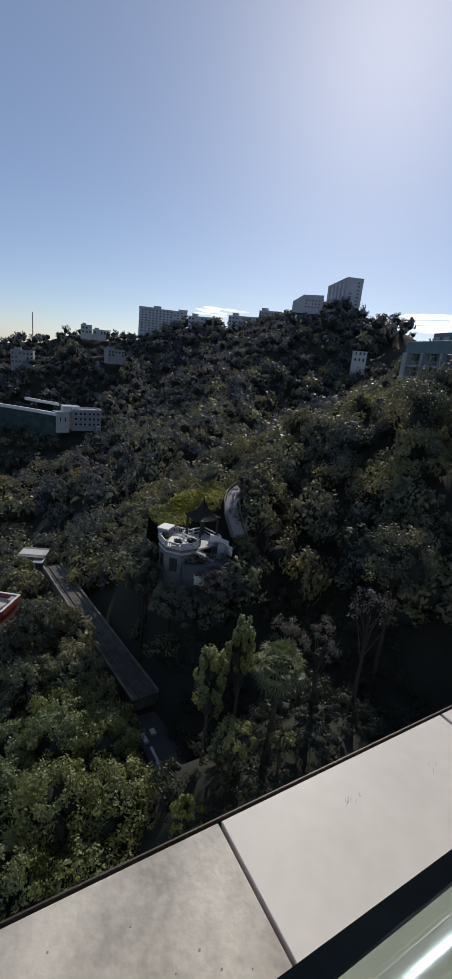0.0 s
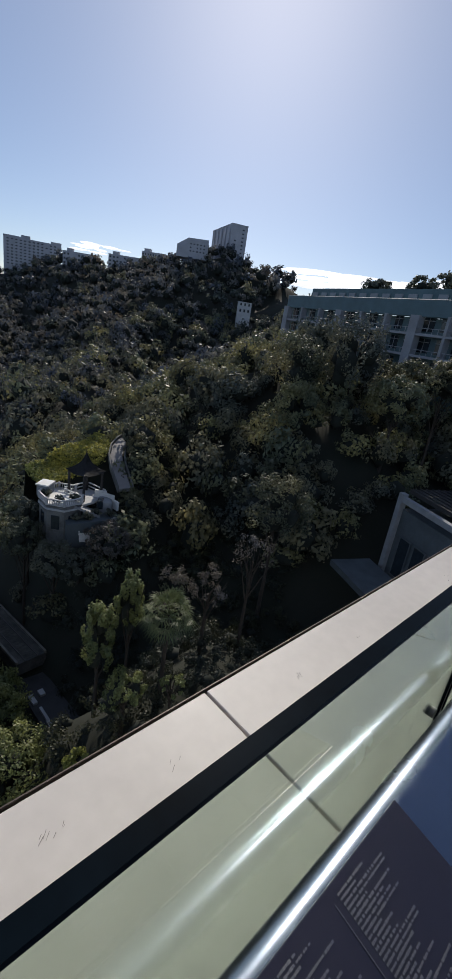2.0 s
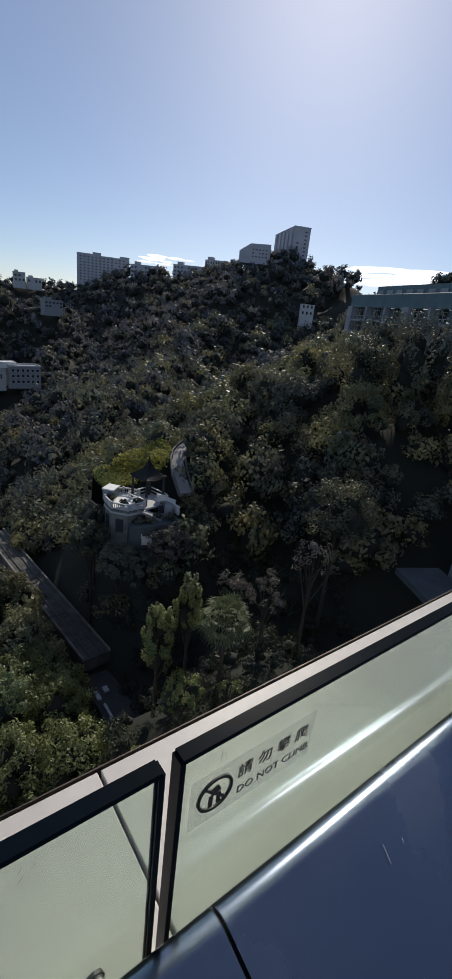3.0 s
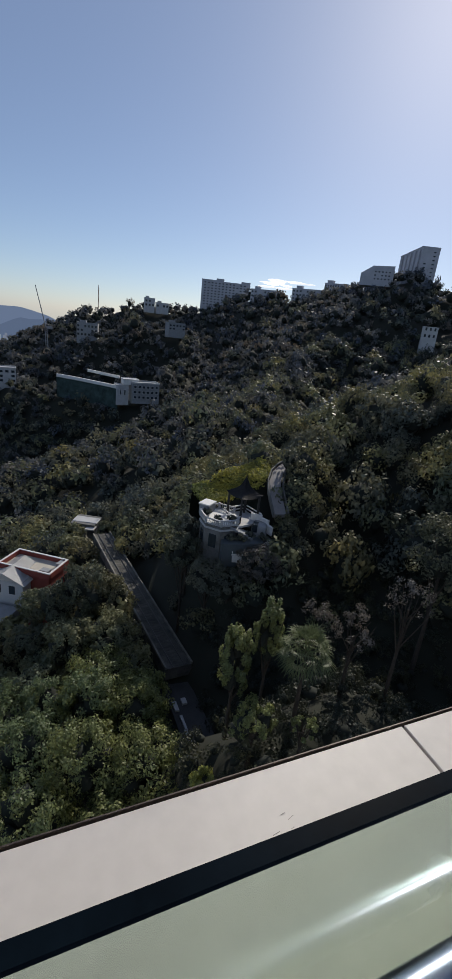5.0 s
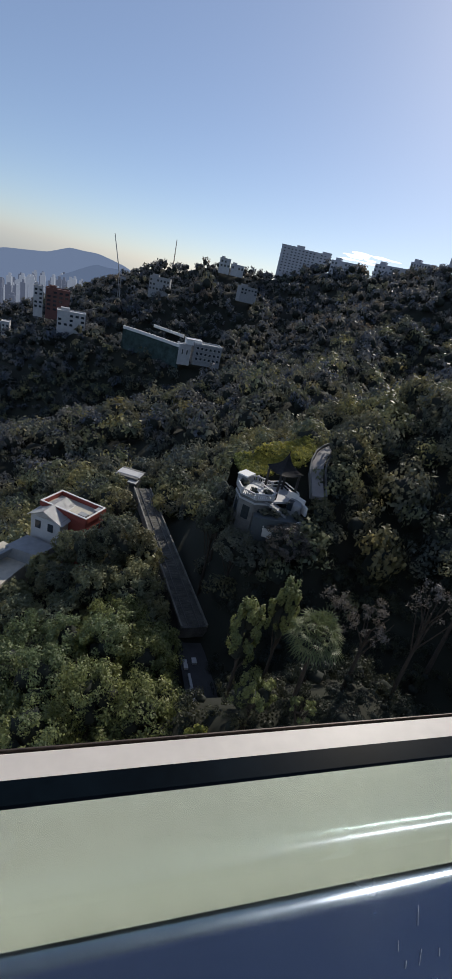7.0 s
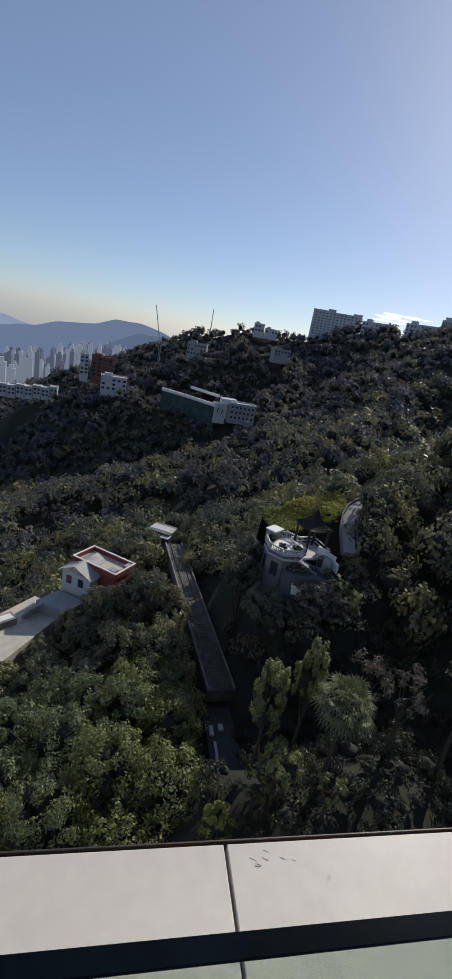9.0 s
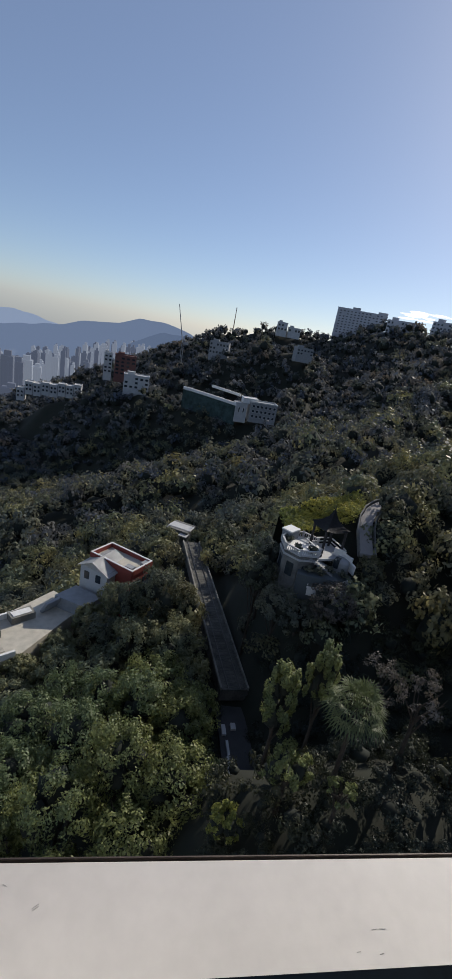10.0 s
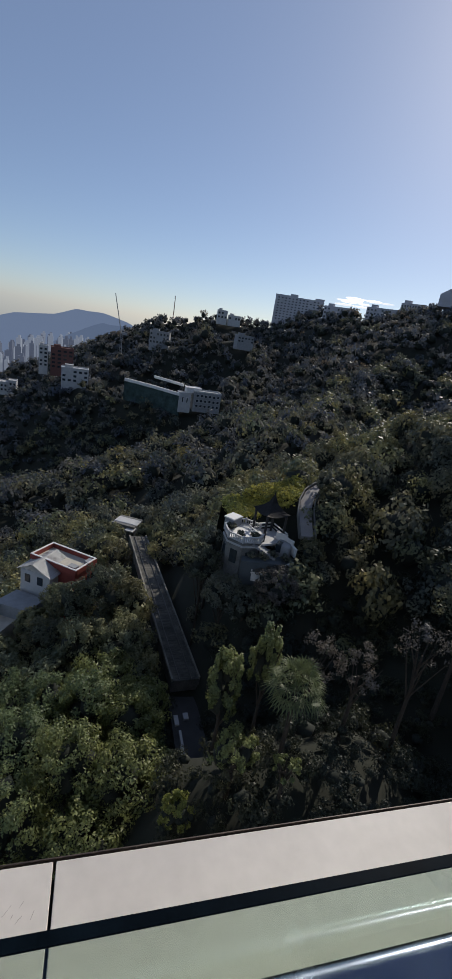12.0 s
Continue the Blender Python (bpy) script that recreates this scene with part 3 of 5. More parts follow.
def words(name, body, size, m, mat, parent, align="LEFT", extrude=0.0004):
    curve = bpy.data.curves.new(name, "FONT")
    curve.body, curve.size, curve.align_x, curve.extrude, curve.resolution_u = body, size, align, extrude, 2
    tmp = bpy.data.objects.new(name, curve)
    scene.collection.objects.link(tmp)
    me = bpy.data.meshes.new_from_object(tmp)
    bpy.data.objects.remove(tmp)
    me.materials.clear()
    me.materials.append(mat)
    ob = part(name, me, mat, parent)
    ob.matrix_basis = m
    return ob


plate = thing("information_plate", on_desk(0.343, 0.008) @ Matrix.Diagonal((0.7, 0.52, 0.7, 1)), "dark navy printed information plate with columns of small white writing", "sign")
bm = bmesh.new()
box(bm, 0.452, -0.095, 0.001, 0.9, 0.185, 0.002)
bevel(bm, 0.0008, 1)
part("sheet", bm, PLATE, plate, "matt navy printed sheet")
rng = random.Random(11)
for col in range(4):
    x = 0.5 + col * 0.092
    bm = bmesh.new()
    box(bm, x - 0.008, -0.1, 0.0024, 0.0005, 0.16, 0.0006)
    for k in range(30):
        y = -0.016 - k * 0.0053
        if rng.random() < 0.12:
            continue
        x_at = x
        end = x + rng.uniform(0.02, 0.066)
        while x_at < end:
            step = rng.uniform(0.0012, 0.0036)
            box(bm, x_at + step / 2, y, 0.0024, step, rng.uniform(0.0018, 0.003), 0.0006)
            x_at += step + rng.choice((0.0008, 0.0008, 0.0024))
    part("text_column", bm, WHITE_INK, plate, "column of small white print")
label_ = thing("tour_label", on_desk(0.592, 0.008, 0.002) @ Matrix.Scale(0.43, 4), "pale yellow audio tour label stuck on the plate", "sign")
bm = bmesh.new()
outline = []
for cx, cy, a0 in ((0.165, -0.012, 0), (0.012, -0.012, 90), (0.012, -0.13, 180), (0.165, -0.13, 270)):
    outline += [(cx + 0.012 * math.cos(radians(a0 + 22.5 * k)), cy + 0.012 * math.sin(radians(a0 + 22.5 * k))) for k in range(5)]
prism(bm, outline, 0.0, 0.0012)
part("sheet", bm, YELLOW, label_, "pale yellow rounded sheet")
for k, text in enumerate(("Start the", "Hong Kong", "Sky Tour")):
    words("line", text, 0.017, pose(0.092, -0.026 - k * 0.018, 0.0014), INK, label_)
words("word", "FREE", 0.009, pose(0.04, -0.05, 0.0014), WHITE_INK, label_)
bm = bmesh.new()
for row, (x, w_, n_) in enumerate(((0.092, 0.06, 4), (0.085, 0.075, 6))):
    for k in range(n_):
        box(bm, x + (k + 0.5) * w_ / n_, -0.085 - 0.017 * row, 0.0016, w_ / n_ * 0.8, 0.012, 0.0006)
part("print", bm, INK, label_, "bold dark characters")
bm = bmesh.new()
for k in range(16):
    a, b = radians(190 - k * 12.5), radians(190 - (k + 1) * 12.5)
    tube(bm, (0.052 + 0.036 * math.cos(a), -0.075 + 0.042 * math.sin(a), 0.002), (0.052 + 0.036 * math.cos(b), -0.075 + 0.042 * math.sin(b), 0.002), 0.0016, None, 6)
for x in (0.016, 0.088):
    box(bm, x, -0.094, 0.002, 0.013, 0.03, 0.002)
part("headphones", bm, INK, label_, "drawn black headphones")
bm = bmesh.new()
box(bm, 0.026, -0.122, 0.0016, 0.03, 0.03, 0.0008)
part("picture", bm, SLATE, label_, "small dark picture")

# ---- sticker on the glass ----
no_climb = thing("warning_sticker", pose(1.199, GLASS_IN - 0.001, 0.605, 90) @ Matrix.Scale(0.533, 4), "clear warning sticker with black print on the glass", "sign")
bm = bmesh.new()
box(bm, 0.1, 0.038, 0, 0.21, 0.085, 0.0006)
film_ = part("film", bm, FILM, no_climb, "faint clear film")
words("words", "DO NOT CLIMB", 0.0185, pose(0.068, 0.012, 0.0006), INK, no_climb)
bm = bmesh.new()
for k in range(24):
    a, b = radians(k * 15), radians(k * 15 + 15)
    tube(bm, (0.032 + 0.025 * math.cos(a), 0.04 + 0.025 * math.sin(a), 0.001), (0.032 + 0.025 * math.cos(b), 0.04 + 0.025 * math.sin(b), 0.001), 0.0024, None, 6)
tube(bm, (0.014, 0.058, 0.001), (0.05, 0.022, 0.001), 0.002, None, 6)
box(bm, 0.032, 0.045, 0.001, 0.014, 0.012, 0.001, 25)
box(bm, 0.026, 0.03, 0.001, 0.006, 0.02, 0.001)
box(bm, 0.038, 0.03, 0.001, 0.006, 0.018, 0.001)
part("symbol", bm, INK, no_climb, "round black prohibition symbol")
for k, glyph in enumerate("請勿攀爬"):
    words("character", glyph, 0.026, pose(0.066 + 0.034 * k, 0.042, 0.0006), INK, no_climb)


# ---- buildings ----
def windows(parent, w, h, z0, storeys, bays, y, pane_w=0.55, pane_h=0.5, mat=None, frame=None, skip=0.0, seed=1, x0=None):
    """Panes with frames on a front at y, a child each, sharing one mesh."""
    r = random.Random(seed)
    bw, bh = w / bays, h / storeys
    bm = bmesh.new()
    box(bm, 0, -0.04, 0, bw * pane_w, 0.1, bh * pane_h)
    pane = mesh_of("window", bm, mat or PANE)
    bm = bmesh.new()
    pw, ph = bw * pane_w, bh * pane_h
    for dx, dz, sx, sz in ((0, ph / 2, pw + 0.3, 0.18), (0, -ph / 2, pw + 0.3, 0.18), (-pw / 2, 0, 0.18, ph), (pw / 2, 0, 0.18, ph)):
        box(bm, dx, -0.1, dz, sx, 0.16, sz)
    surround = mesh_of("window_frame", bm, frame or PALE)
    for s_ in range(storeys):
        for b_ in range(bays):
            if r.random() < skip:
                continue
            o = part("window", pane, None, parent)
            o.location = (-w / 2 + (b_ + 0.5) * bw if x0 is None else x0 + (b_ + 0.5) * bw, y, z0 + (s_ + 0.5) * bh)
            part("window_frame", surround, None, o)


def block(parent, name, cx, cy, z0, w, d, h, mat, label="", rim=0.6, rim_mat=None):
    """A walled body with a raised roof rim."""
    bm = bmesh.new()
    box(bm, cx, cy, z0 + h / 2, w, d, h)
    body = part(name, bm, mat, parent, label)
    bm = bmesh.new()
    for x, y, sx, sy in ((cx, cy - d / 2, w + 0.3, 0.4), (cx, cy + d / 2, w + 0.3, 0.4), (cx - w / 2, cy, 0.4, d - 0.4), (cx + w / 2, cy, 0.4, d - 0.4)):
        box(bm, x, y, z0 + h + rim / 2 - 0.02, sx, sy, rim)
    part("roof_rim", bm, rim_mat or mat, parent)
    return body


def heading(ax, ay, bx, by):
    return math.degrees(math.atan2(by - ay, bx - ax))


# ridge apartment slab
a = thing("apartment_building", pose(237.0, 575.0, 30, 0, 0, heading(209, 584.5, 264.5, 560.2)), "long grey ten-storey apartment slab on the wooded ridge", "building")
for x, w, h in ((-22, 18, 32), (-8.5, 9, 34), (7, 22, 31), (23.5, 11, 33)):
    block(a, "wall", x, 5, -14, w, 14, h + 12, FACADE, "", 1.0)
windows(a, 58, 28, 1, 9, 13, -2.05, 0.5, 0.45, None, FACADE, 0.06, 3)
for k, (x, y, z0, w, h, n_) in enumerate(((258, 508, 38, 34, 15, 2), (283, 458, 42, 34, 13, 3), (297, 428, 48, 24, 13, 4))):
    t = thing("apartment_block", pose(x, y, z0, 0, 0, -40 - 6 * k), "low pale apartment block along the ridge road", "building", "ridge blocks")
    block(t, "wall", 0, 4, -4, w, 10, h + 2, FACADE, "", 0.8)
    block(t, "stair_tower", -w * 0.3, 4, h - 2.2, 6, 6, 3.5, FACADE, "", 0.4)
    windows(t, w, h - 2, 0, 3, 9, -1.05, 0.55, 0.5, None, FACADE, 0.1, n_)
# ridge tower and its lower wing
tw = thing("apartment_tower", pose(293, 314, 52, 0, 0, -24.6), "tall plain grey apartment tower crowning the hill", "building")
block(tw, "wall", 7, 27, 0, 14, 54, 28.5, FACADE, "", 0.8)
for k in range(5):
    bm = bmesh.new()
    box(bm, -0.4, 5 + k * 10.5, 14, 1.2, 5, 27)
    part("bay", bm, FACADE, tw)
windows(tw, 13, 26, 1, 9, 2, -0.05, 0.3, 0.4, None, FACADE, 0.2, 8, 0.5)
wing = thing("villa_block", pose(270, 334, 50, 0, 0, heading(260.6, 341.5, 281.9, 324.2)), "grey villa block with a sloping roof beside the tower", "building")
bm = bmesh.new()
ends = []
for y in (0, 16):
    ends.append([bm.verts.new((x, y, z)) for x, z in ((-13, 0), (13, 0), (13, 15.5), (-4, 15), (-13, 9))])
bm.faces.new(ends[0]), bm.faces.new(list(reversed(ends[1])))
for i in range(5):
    j = (i + 1) % 5
    bm.faces.new((ends[0][i], ends[1][i], ends[1][j], ends[0][j]))
part("wall", bm, FACADE, wing)
windows(wing, 14, 8, 4, 3, 5, -0.05, 0.5, 0.45, None, FACADE, 0.1, 5, -3)

mast = thing("radio_mast", pose(90, 633, 12), "thin lattice radio mast on the skyline", "mast")
bm = bmesh.new()
for dx, dy in ((-0.5, -0.4), (0.5, -0.4), (0, 0.5)):
    tube(bm, (dx, dy, 0), (dx * 0.5, dy * 0.5, 28), 0.2, 0.16, 5)
for k in range(14):
    tube(bm, (-0.5, -0.4, k * 2), (0.45, -0.4, k * 2 + 2), 0.12, None, 4)
part("lattice", bm, BROWN, mast)
crane = thing("tower_crane", pose(22.5, 479, -44), "slender luffing tower crane with a raised jib", "crane")
bm = bmesh.new()
for dx, dy in ((-0.8, -0.8), (0.8, -0.8), (0.8, 0.8), (-0.8, 0.8)):
    tube(bm, (dx, dy, 0), (dx - 1, dy, 32), 0.28, None, 5)
for k in range(16):
    tube(bm, (-0.8, -0.8, k * 2), (0.8, -0.8, k * 2 + 2), 0.16, None, 4)
part("tower", bm, GREYW, crane)
bm = bmesh.new()
tube(bm, (-1, -0.5, 32), (-9, -0.5, 67), 0.5, 0.36, 5)
tube(bm, (-1, 0.5, 32), (-9, 0.5, 67), 0.5, 0.36, 5)
for k in range(14):
    tube(bm, (-1 - 8 * k / 14, -0.5, 32 + 35 * k / 14), (-1 - 8 * (k + 1) / 14, 0.5, 32 + 35 * (k + 1) / 14), 0.2, None, 4)
part("jib", bm, GREYW, crane)
bm = bmesh.new()
box(bm, 2.2, 0, 32, 5, 2.2, 2.4)
part("counterweight", bm, GREYW, crane)

for name, label, x, y, z0, w, d, h, yaw, st, bays, mat, n_ in (
        ("white_house", "white three-storey house on the wooded slope", 57, 467, -17, 19, 12, 12, -14, 3, 6, GREYW, 1),
        ("white_house", "low white house among trees on the slope", 133, 431, -3, 16, 10, 6.5, 4, 2, 5, GREYW, 2),
        ("white_house", "small pale villa on the ridge line", 143, 583, 20, 12, 10, 10, -8, 2, 3, PALE, 3),
        ("white_house", "small pale villa on the ridge line", 158, 580, 20, 15, 10, 6, -8, 1, 4, PALE, 4),
        ("brown_house", "dark red-brown apartment block on the slope", -27, 419, -47, 18, 14, 17, 6, 5, 4, BROWN, 5),
        ("white_house", "narrow white apartment block beside the brown one", -42, 421, -47, 7, 12, 17, 6, 5, 2, PALE, 6),
        ("white_house", "white framed villa with open balconies", -14, 379, -52, 20, 12, 11, 3, 3, 5, PALE, 7)):
    t = thing(name, pose(x, y, z0, 0, 0, yaw), label, "house")
    block(t, "wall", 0, d / 2, -6, w, d, h + 6, mat, "", 0.8)
    block(t, "roof_room", -w * 0.22, d / 2, h + 0.1, w * 0.3, d * 0.5, 2.2, mat, "", 0.3)
    windows(t, w, h - 1, 0.5, st, bays, -0.05, 0.6, 0.55, None, mat, 0.12, n_)
hut = thing("white_house", pose(237, 231, 8, 0, 0, -40), "small white house half hidden by trees below the tower", "house")
block(hut, "wall", 0, 3, -8, 9, 7, 17, PALE, "", 0.5)
windows(hut, 8, 8, 2, 2, 3, -0.55, 0.5, 0.5, None, PALE, 0, 2)
row = thing("terrace_house", pose(-118, 436, -82, 0, 0, 4), "stepped white row house on the far slope", "house", "row houses")
block(row, "wall", 0, 5, -3, 6.4, 10, 11, PALE, "", 0.6)
windows(row, 6, 7, 0, 2, 2, -0.05, 0.6, 0.55)
for k in range(1, 8):
    copy_thing(row, pose(-118 + 7 * k, 436 + 0.6 * k, -82 + 0.5 * k + (k % 2) * 1.2, 0, 0, 4))

# curved white house with terraces
curved = thing("terraced_mansion", pose(0, 0, -3.0), "white terraced mansion with a long curved parapet on the hillside", "house")


def arc_wall(pts, z_low, z_top, thick, mat, label):
    bm = bmesh.new()
    rows_ = []
    for i, (x, y, z) in enumerate(pts):
        ax, ay, _ = pts[max(0, i - 1)]
        bx, by, _ = pts[min(len(pts) - 1, i + 1)]
        n_ = math.hypot(bx - ax, by - ay)
        ox, oy = -(by - ay) / n_ * thick / 2, (bx - ax) / n_ * thick / 2
        rows_.append([bm.verts.new(p) for p in ((x - ox, y - oy, z + z_low), (x + ox, y + oy, z + z_low), (x + ox, y + oy, z + z_top), (x - ox, y - oy, z + z_top))])
    for p, q in zip(rows_, rows_[1:]):
        for i in range(4):
            j = (i + 1) % 4
            bm.faces.new((p[i], p[j], q[j], q[i]))
    bm.faces.new(rows_[0]), bm.faces.new(list(reversed(rows_[-1])))
    return part("parapet", bm, mat, curved, label)


sweep = [(21.5 + 36 * s / 10, 329 - 24 * (s / 10) ** 1.3, -38.4 - 2.4 * s / 10) for s in range(11)]
arc_wall(sweep, -0.7, 1.3, 1.6, WHITE, "curved white parapet")
arc_wall([(x, y + 0.6, z) for x, y, z in sweep], -14, -0.72, 1.0, DARKWALL, "dark green retaining wall")
arc_wall([(42 + 20 * s / 8, 334 - 9 * s / 8, -35.0 - 2.2 * s / 8) for s in range(9)], -0.2, 1.6, 1.4, WHITE, "upper white terrace wall")
block(curved, "pavilion_wing", 60.5, 309, -52, 8, 9, 12.5, PALE, "white end pavilion with tall openings", 0.6)
windows(curved, 6, 5, -46, 1, 2, 304.4, 0.35, 0.7, None, WHITE, 0, 4, 57.5)
block(curved, "main_wing", 75, 306, -50, 18, 11, 13, GREYW, "grey main wing", 0.8, PALE)
windows(curved, 17, 10, -47.5, 3, 6, 300.4, 0.6, 0.5, None, PALE, 0, 4, 66.5)
block(curved, "roof_room", 66, 309, -38.6, 10, 8, 3.2, WHITE, "white roof room", 0.4)

# long teal-fronted block on the spur
spur_yaw = heading(117, 94.3, 94.5, 34.2)
school = thing("institution_block", pose(117.3, 95, -6, 0, 0, spur_yaw), "long three-storey block with a teal fascia and white balconies", "building")
LEN = 92
bm = bmesh.new()
box(bm, LEN / 2, 7.5, 5.5, LEN, 12, 17)
part("wall", bm, TEAL, school, "grey-green rear wall")
bm = bmesh.new()
box(bm, LEN / 2, 0.2, 15.7, LEN + 1, 1.4, 3.4)
bevel(bm, 0.1, 1)
part("fascia", bm, TEAL, school, "deep teal roof fascia")
bm = bmesh.new()
box(bm, LEN / 2, 9, 19, LEN * 0.96, 6, 2.6)
part("roof_storey", bm, TEAL, school, "set-back teal roof storey")
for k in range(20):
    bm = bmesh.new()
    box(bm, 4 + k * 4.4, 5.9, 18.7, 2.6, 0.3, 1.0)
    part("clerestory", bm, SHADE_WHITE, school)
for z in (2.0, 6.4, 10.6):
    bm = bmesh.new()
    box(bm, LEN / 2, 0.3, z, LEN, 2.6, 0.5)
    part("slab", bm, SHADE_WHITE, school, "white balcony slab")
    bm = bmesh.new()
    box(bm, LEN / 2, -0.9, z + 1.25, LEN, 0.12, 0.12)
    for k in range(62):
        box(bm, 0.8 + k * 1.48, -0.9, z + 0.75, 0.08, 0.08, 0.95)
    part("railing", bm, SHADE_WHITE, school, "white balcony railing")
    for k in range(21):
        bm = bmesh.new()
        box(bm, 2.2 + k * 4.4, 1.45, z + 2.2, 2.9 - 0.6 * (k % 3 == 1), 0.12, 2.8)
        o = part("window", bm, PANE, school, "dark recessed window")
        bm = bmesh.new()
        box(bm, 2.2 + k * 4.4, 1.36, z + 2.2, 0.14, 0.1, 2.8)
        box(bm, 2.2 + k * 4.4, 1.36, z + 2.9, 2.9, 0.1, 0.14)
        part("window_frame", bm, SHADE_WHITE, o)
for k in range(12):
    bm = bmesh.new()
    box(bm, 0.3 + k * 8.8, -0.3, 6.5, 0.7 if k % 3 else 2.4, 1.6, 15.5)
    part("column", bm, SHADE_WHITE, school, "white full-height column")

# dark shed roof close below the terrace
shed = thing("annexe_building", pose(55.5, 21.2, -30, 0, 0, heading(54.8, 20.6, 49, 9)), "low annexe, walls darkened for shade, with a ribbed dark roof and pale eaves", "building")
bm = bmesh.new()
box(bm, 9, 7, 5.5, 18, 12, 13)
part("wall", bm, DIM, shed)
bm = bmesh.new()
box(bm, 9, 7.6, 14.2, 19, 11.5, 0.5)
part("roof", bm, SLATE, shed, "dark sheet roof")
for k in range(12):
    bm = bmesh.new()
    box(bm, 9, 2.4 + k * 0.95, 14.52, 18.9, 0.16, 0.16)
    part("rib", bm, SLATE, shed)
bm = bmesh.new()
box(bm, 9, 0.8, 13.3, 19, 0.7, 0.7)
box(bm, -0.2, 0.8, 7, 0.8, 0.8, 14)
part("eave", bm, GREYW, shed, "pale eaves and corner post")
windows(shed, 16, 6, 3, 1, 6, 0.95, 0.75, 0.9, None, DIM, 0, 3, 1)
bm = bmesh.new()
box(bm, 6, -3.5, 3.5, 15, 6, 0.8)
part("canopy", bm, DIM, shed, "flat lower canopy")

# ---- red house, white gabled house and the terrace ----
red = thing("red_house", pose(4.3, 63.2, -46.5, 0, 0, heading(4.1, 63.6, -2.8, 68.7) + 180), "red flat-roofed house with a white roof rim", "house")
bm = bmesh.new()
box(bm, -4.2, 2.4, 4.7, 8.6, 4.8, 9.4)
bevel(bm, 0.25, 2)
part("wall", bm, RED, red)
bm = bmesh.new()
for x, y, sx, sy in ((-4.2, 0, 8.9, 0.4), (-4.2, 4.8, 8.9, 0.4), (-8.5, 2.4, 0.4, 4.6), (0.1, 2.4, 0.4, 4.6)):
    box(bm, x, y, 9.75, sx, sy, 0.8)
part("roof_rim", bm, RED, red)
bm = bmesh.new()
for x, y, sx, sy in ((-4.2, 0, 8.9, 0.26), (-4.2, 4.8, 8.9, 0.26), (-8.5, 2.4, 0.26, 4.5), (0.1, 2.4, 0.26, 4.5)):
    box(bm, x, y, 10.2, sx, sy, 0.14)
part("coping", bm, WHITE, red, "white rim coping")
bm = bmesh.new()
box(bm, -4.2, 2.4, 9.42, 8.2, 4.4, 0.08)
part("roof", bm, TERRACE, red, "pale flat roof")
for k in range(4):
    bm = bmesh.new()
    box(bm, 0.22, 0.8 + k * 1.1, 7.2, 0.1, 0.6, 1.7)
    part("window", bm, PANE, red)
bm = bmesh.new()
box(bm, -1.2, 1.0, 9.8, 1.4, 1.0, 0.7)
box(bm, -0.5, 3.9, 9.8, 0.8, 1.4, 0.6)
part("roof_plant", bm, GREYW, red, "grey roof units")

gab = thing("gabled_house", pose(-4.0, 66.0, -45.2, 0, 0, heading(-4.4, 65.7, -0.7, 63.5)) @ Matrix.Diagonal((1.3, 1.25, 1.02, 1)), "small white house with a pale gabled sheet roof", "house")
bm = bmesh.new()
prism(bm, [(0.2, 0), (4.2, 0), (4.2, 4.2), (0.2, 4.2)], 0, 7.6)
part("wall", bm, PALE, gab)
bm = bmesh.new()
for y0, y1 in ((-0.3, 4.5),):
    v = [bm.verts.new(p) for p in ((-0.2, y0, 7.5), (2.0, y0, 8.9), (4.6, y0, 7.3), (-0.2, y1, 7.5), (2.0, y1, 8.9), (4.6, y1, 7.3))]
    for f in ((0, 1, 4, 3), (1, 2, 5, 4)):
        bm.faces.new([v[i] for i in f])
bmesh.ops.solidify(bm, geom=bm.faces[:], thickness=0.14)
part("roof", bm, TIN, gab, "pale sheet roof")
bm = bmesh.new()
v = [bm.verts.new(p) for p in ((0.2, 0.0, 7.58), (4.2, 0.0, 7.35), (2.0, 0.0, 8.72))]
bm.faces.new(v)
bmesh.ops.solidify(bm, geom=bm.faces[:], thickness=0.15)
part("gable", bm, WHITE, gab)
for x in (1.2, 2.9):
    bm = bmesh.new()
    box(bm, x, -0.04, 6.2, 0.7, 0.1, 1.3)
    part("window", bm, PANE, gab)

court = thing("paved_terrace", pose(0, 0, 0), "pale paved roof terrace with planters and white edge walls", "terrace")
bm = bmesh.new()
prism(bm, [(-22, 41), (-8.6, 51), (-2.6, 62.4), (-7.8, 66.4), (-13.5, 58.6), (-26, 50)], -47, -43.1)
part("paving", bm, TERRACE, court, "pale stone paving")
bm = bmesh.new()
box(bm, 0, 0, 0, 1.5, 0.98, 0.1)
bevel(bm, 0.02, 1)
slab_mesh = mesh_of("paving_slab", bm, SLAB)
ca, sa = math.cos(radians(36.7)), math.sin(radians(36.7))
for i in range(9):
    for j in range(7):
        u, v_ = 1.6 + 1.53 * i + (0.75 if j % 2 else 0), 0.9 + 1.01 * j
        o = part("paving_slab", slab_mesh, None, court)
        o.matrix_basis = pose(-22 + u * ca - v_ * sa, 41 + u * sa + v_ * ca, -43.06 + 0.012 * ((i * 7 + j * 3) % 4), 0, 0, 36.7)
bm = bmesh.new()
prism(bm, [(-6.8, 62.2), (-2.0, 59.6), (0.2, 62.6), (-4.2, 65.4)], -45, -41.1)
part("landing", bm, GREYW, court, "blue-grey raised landing")
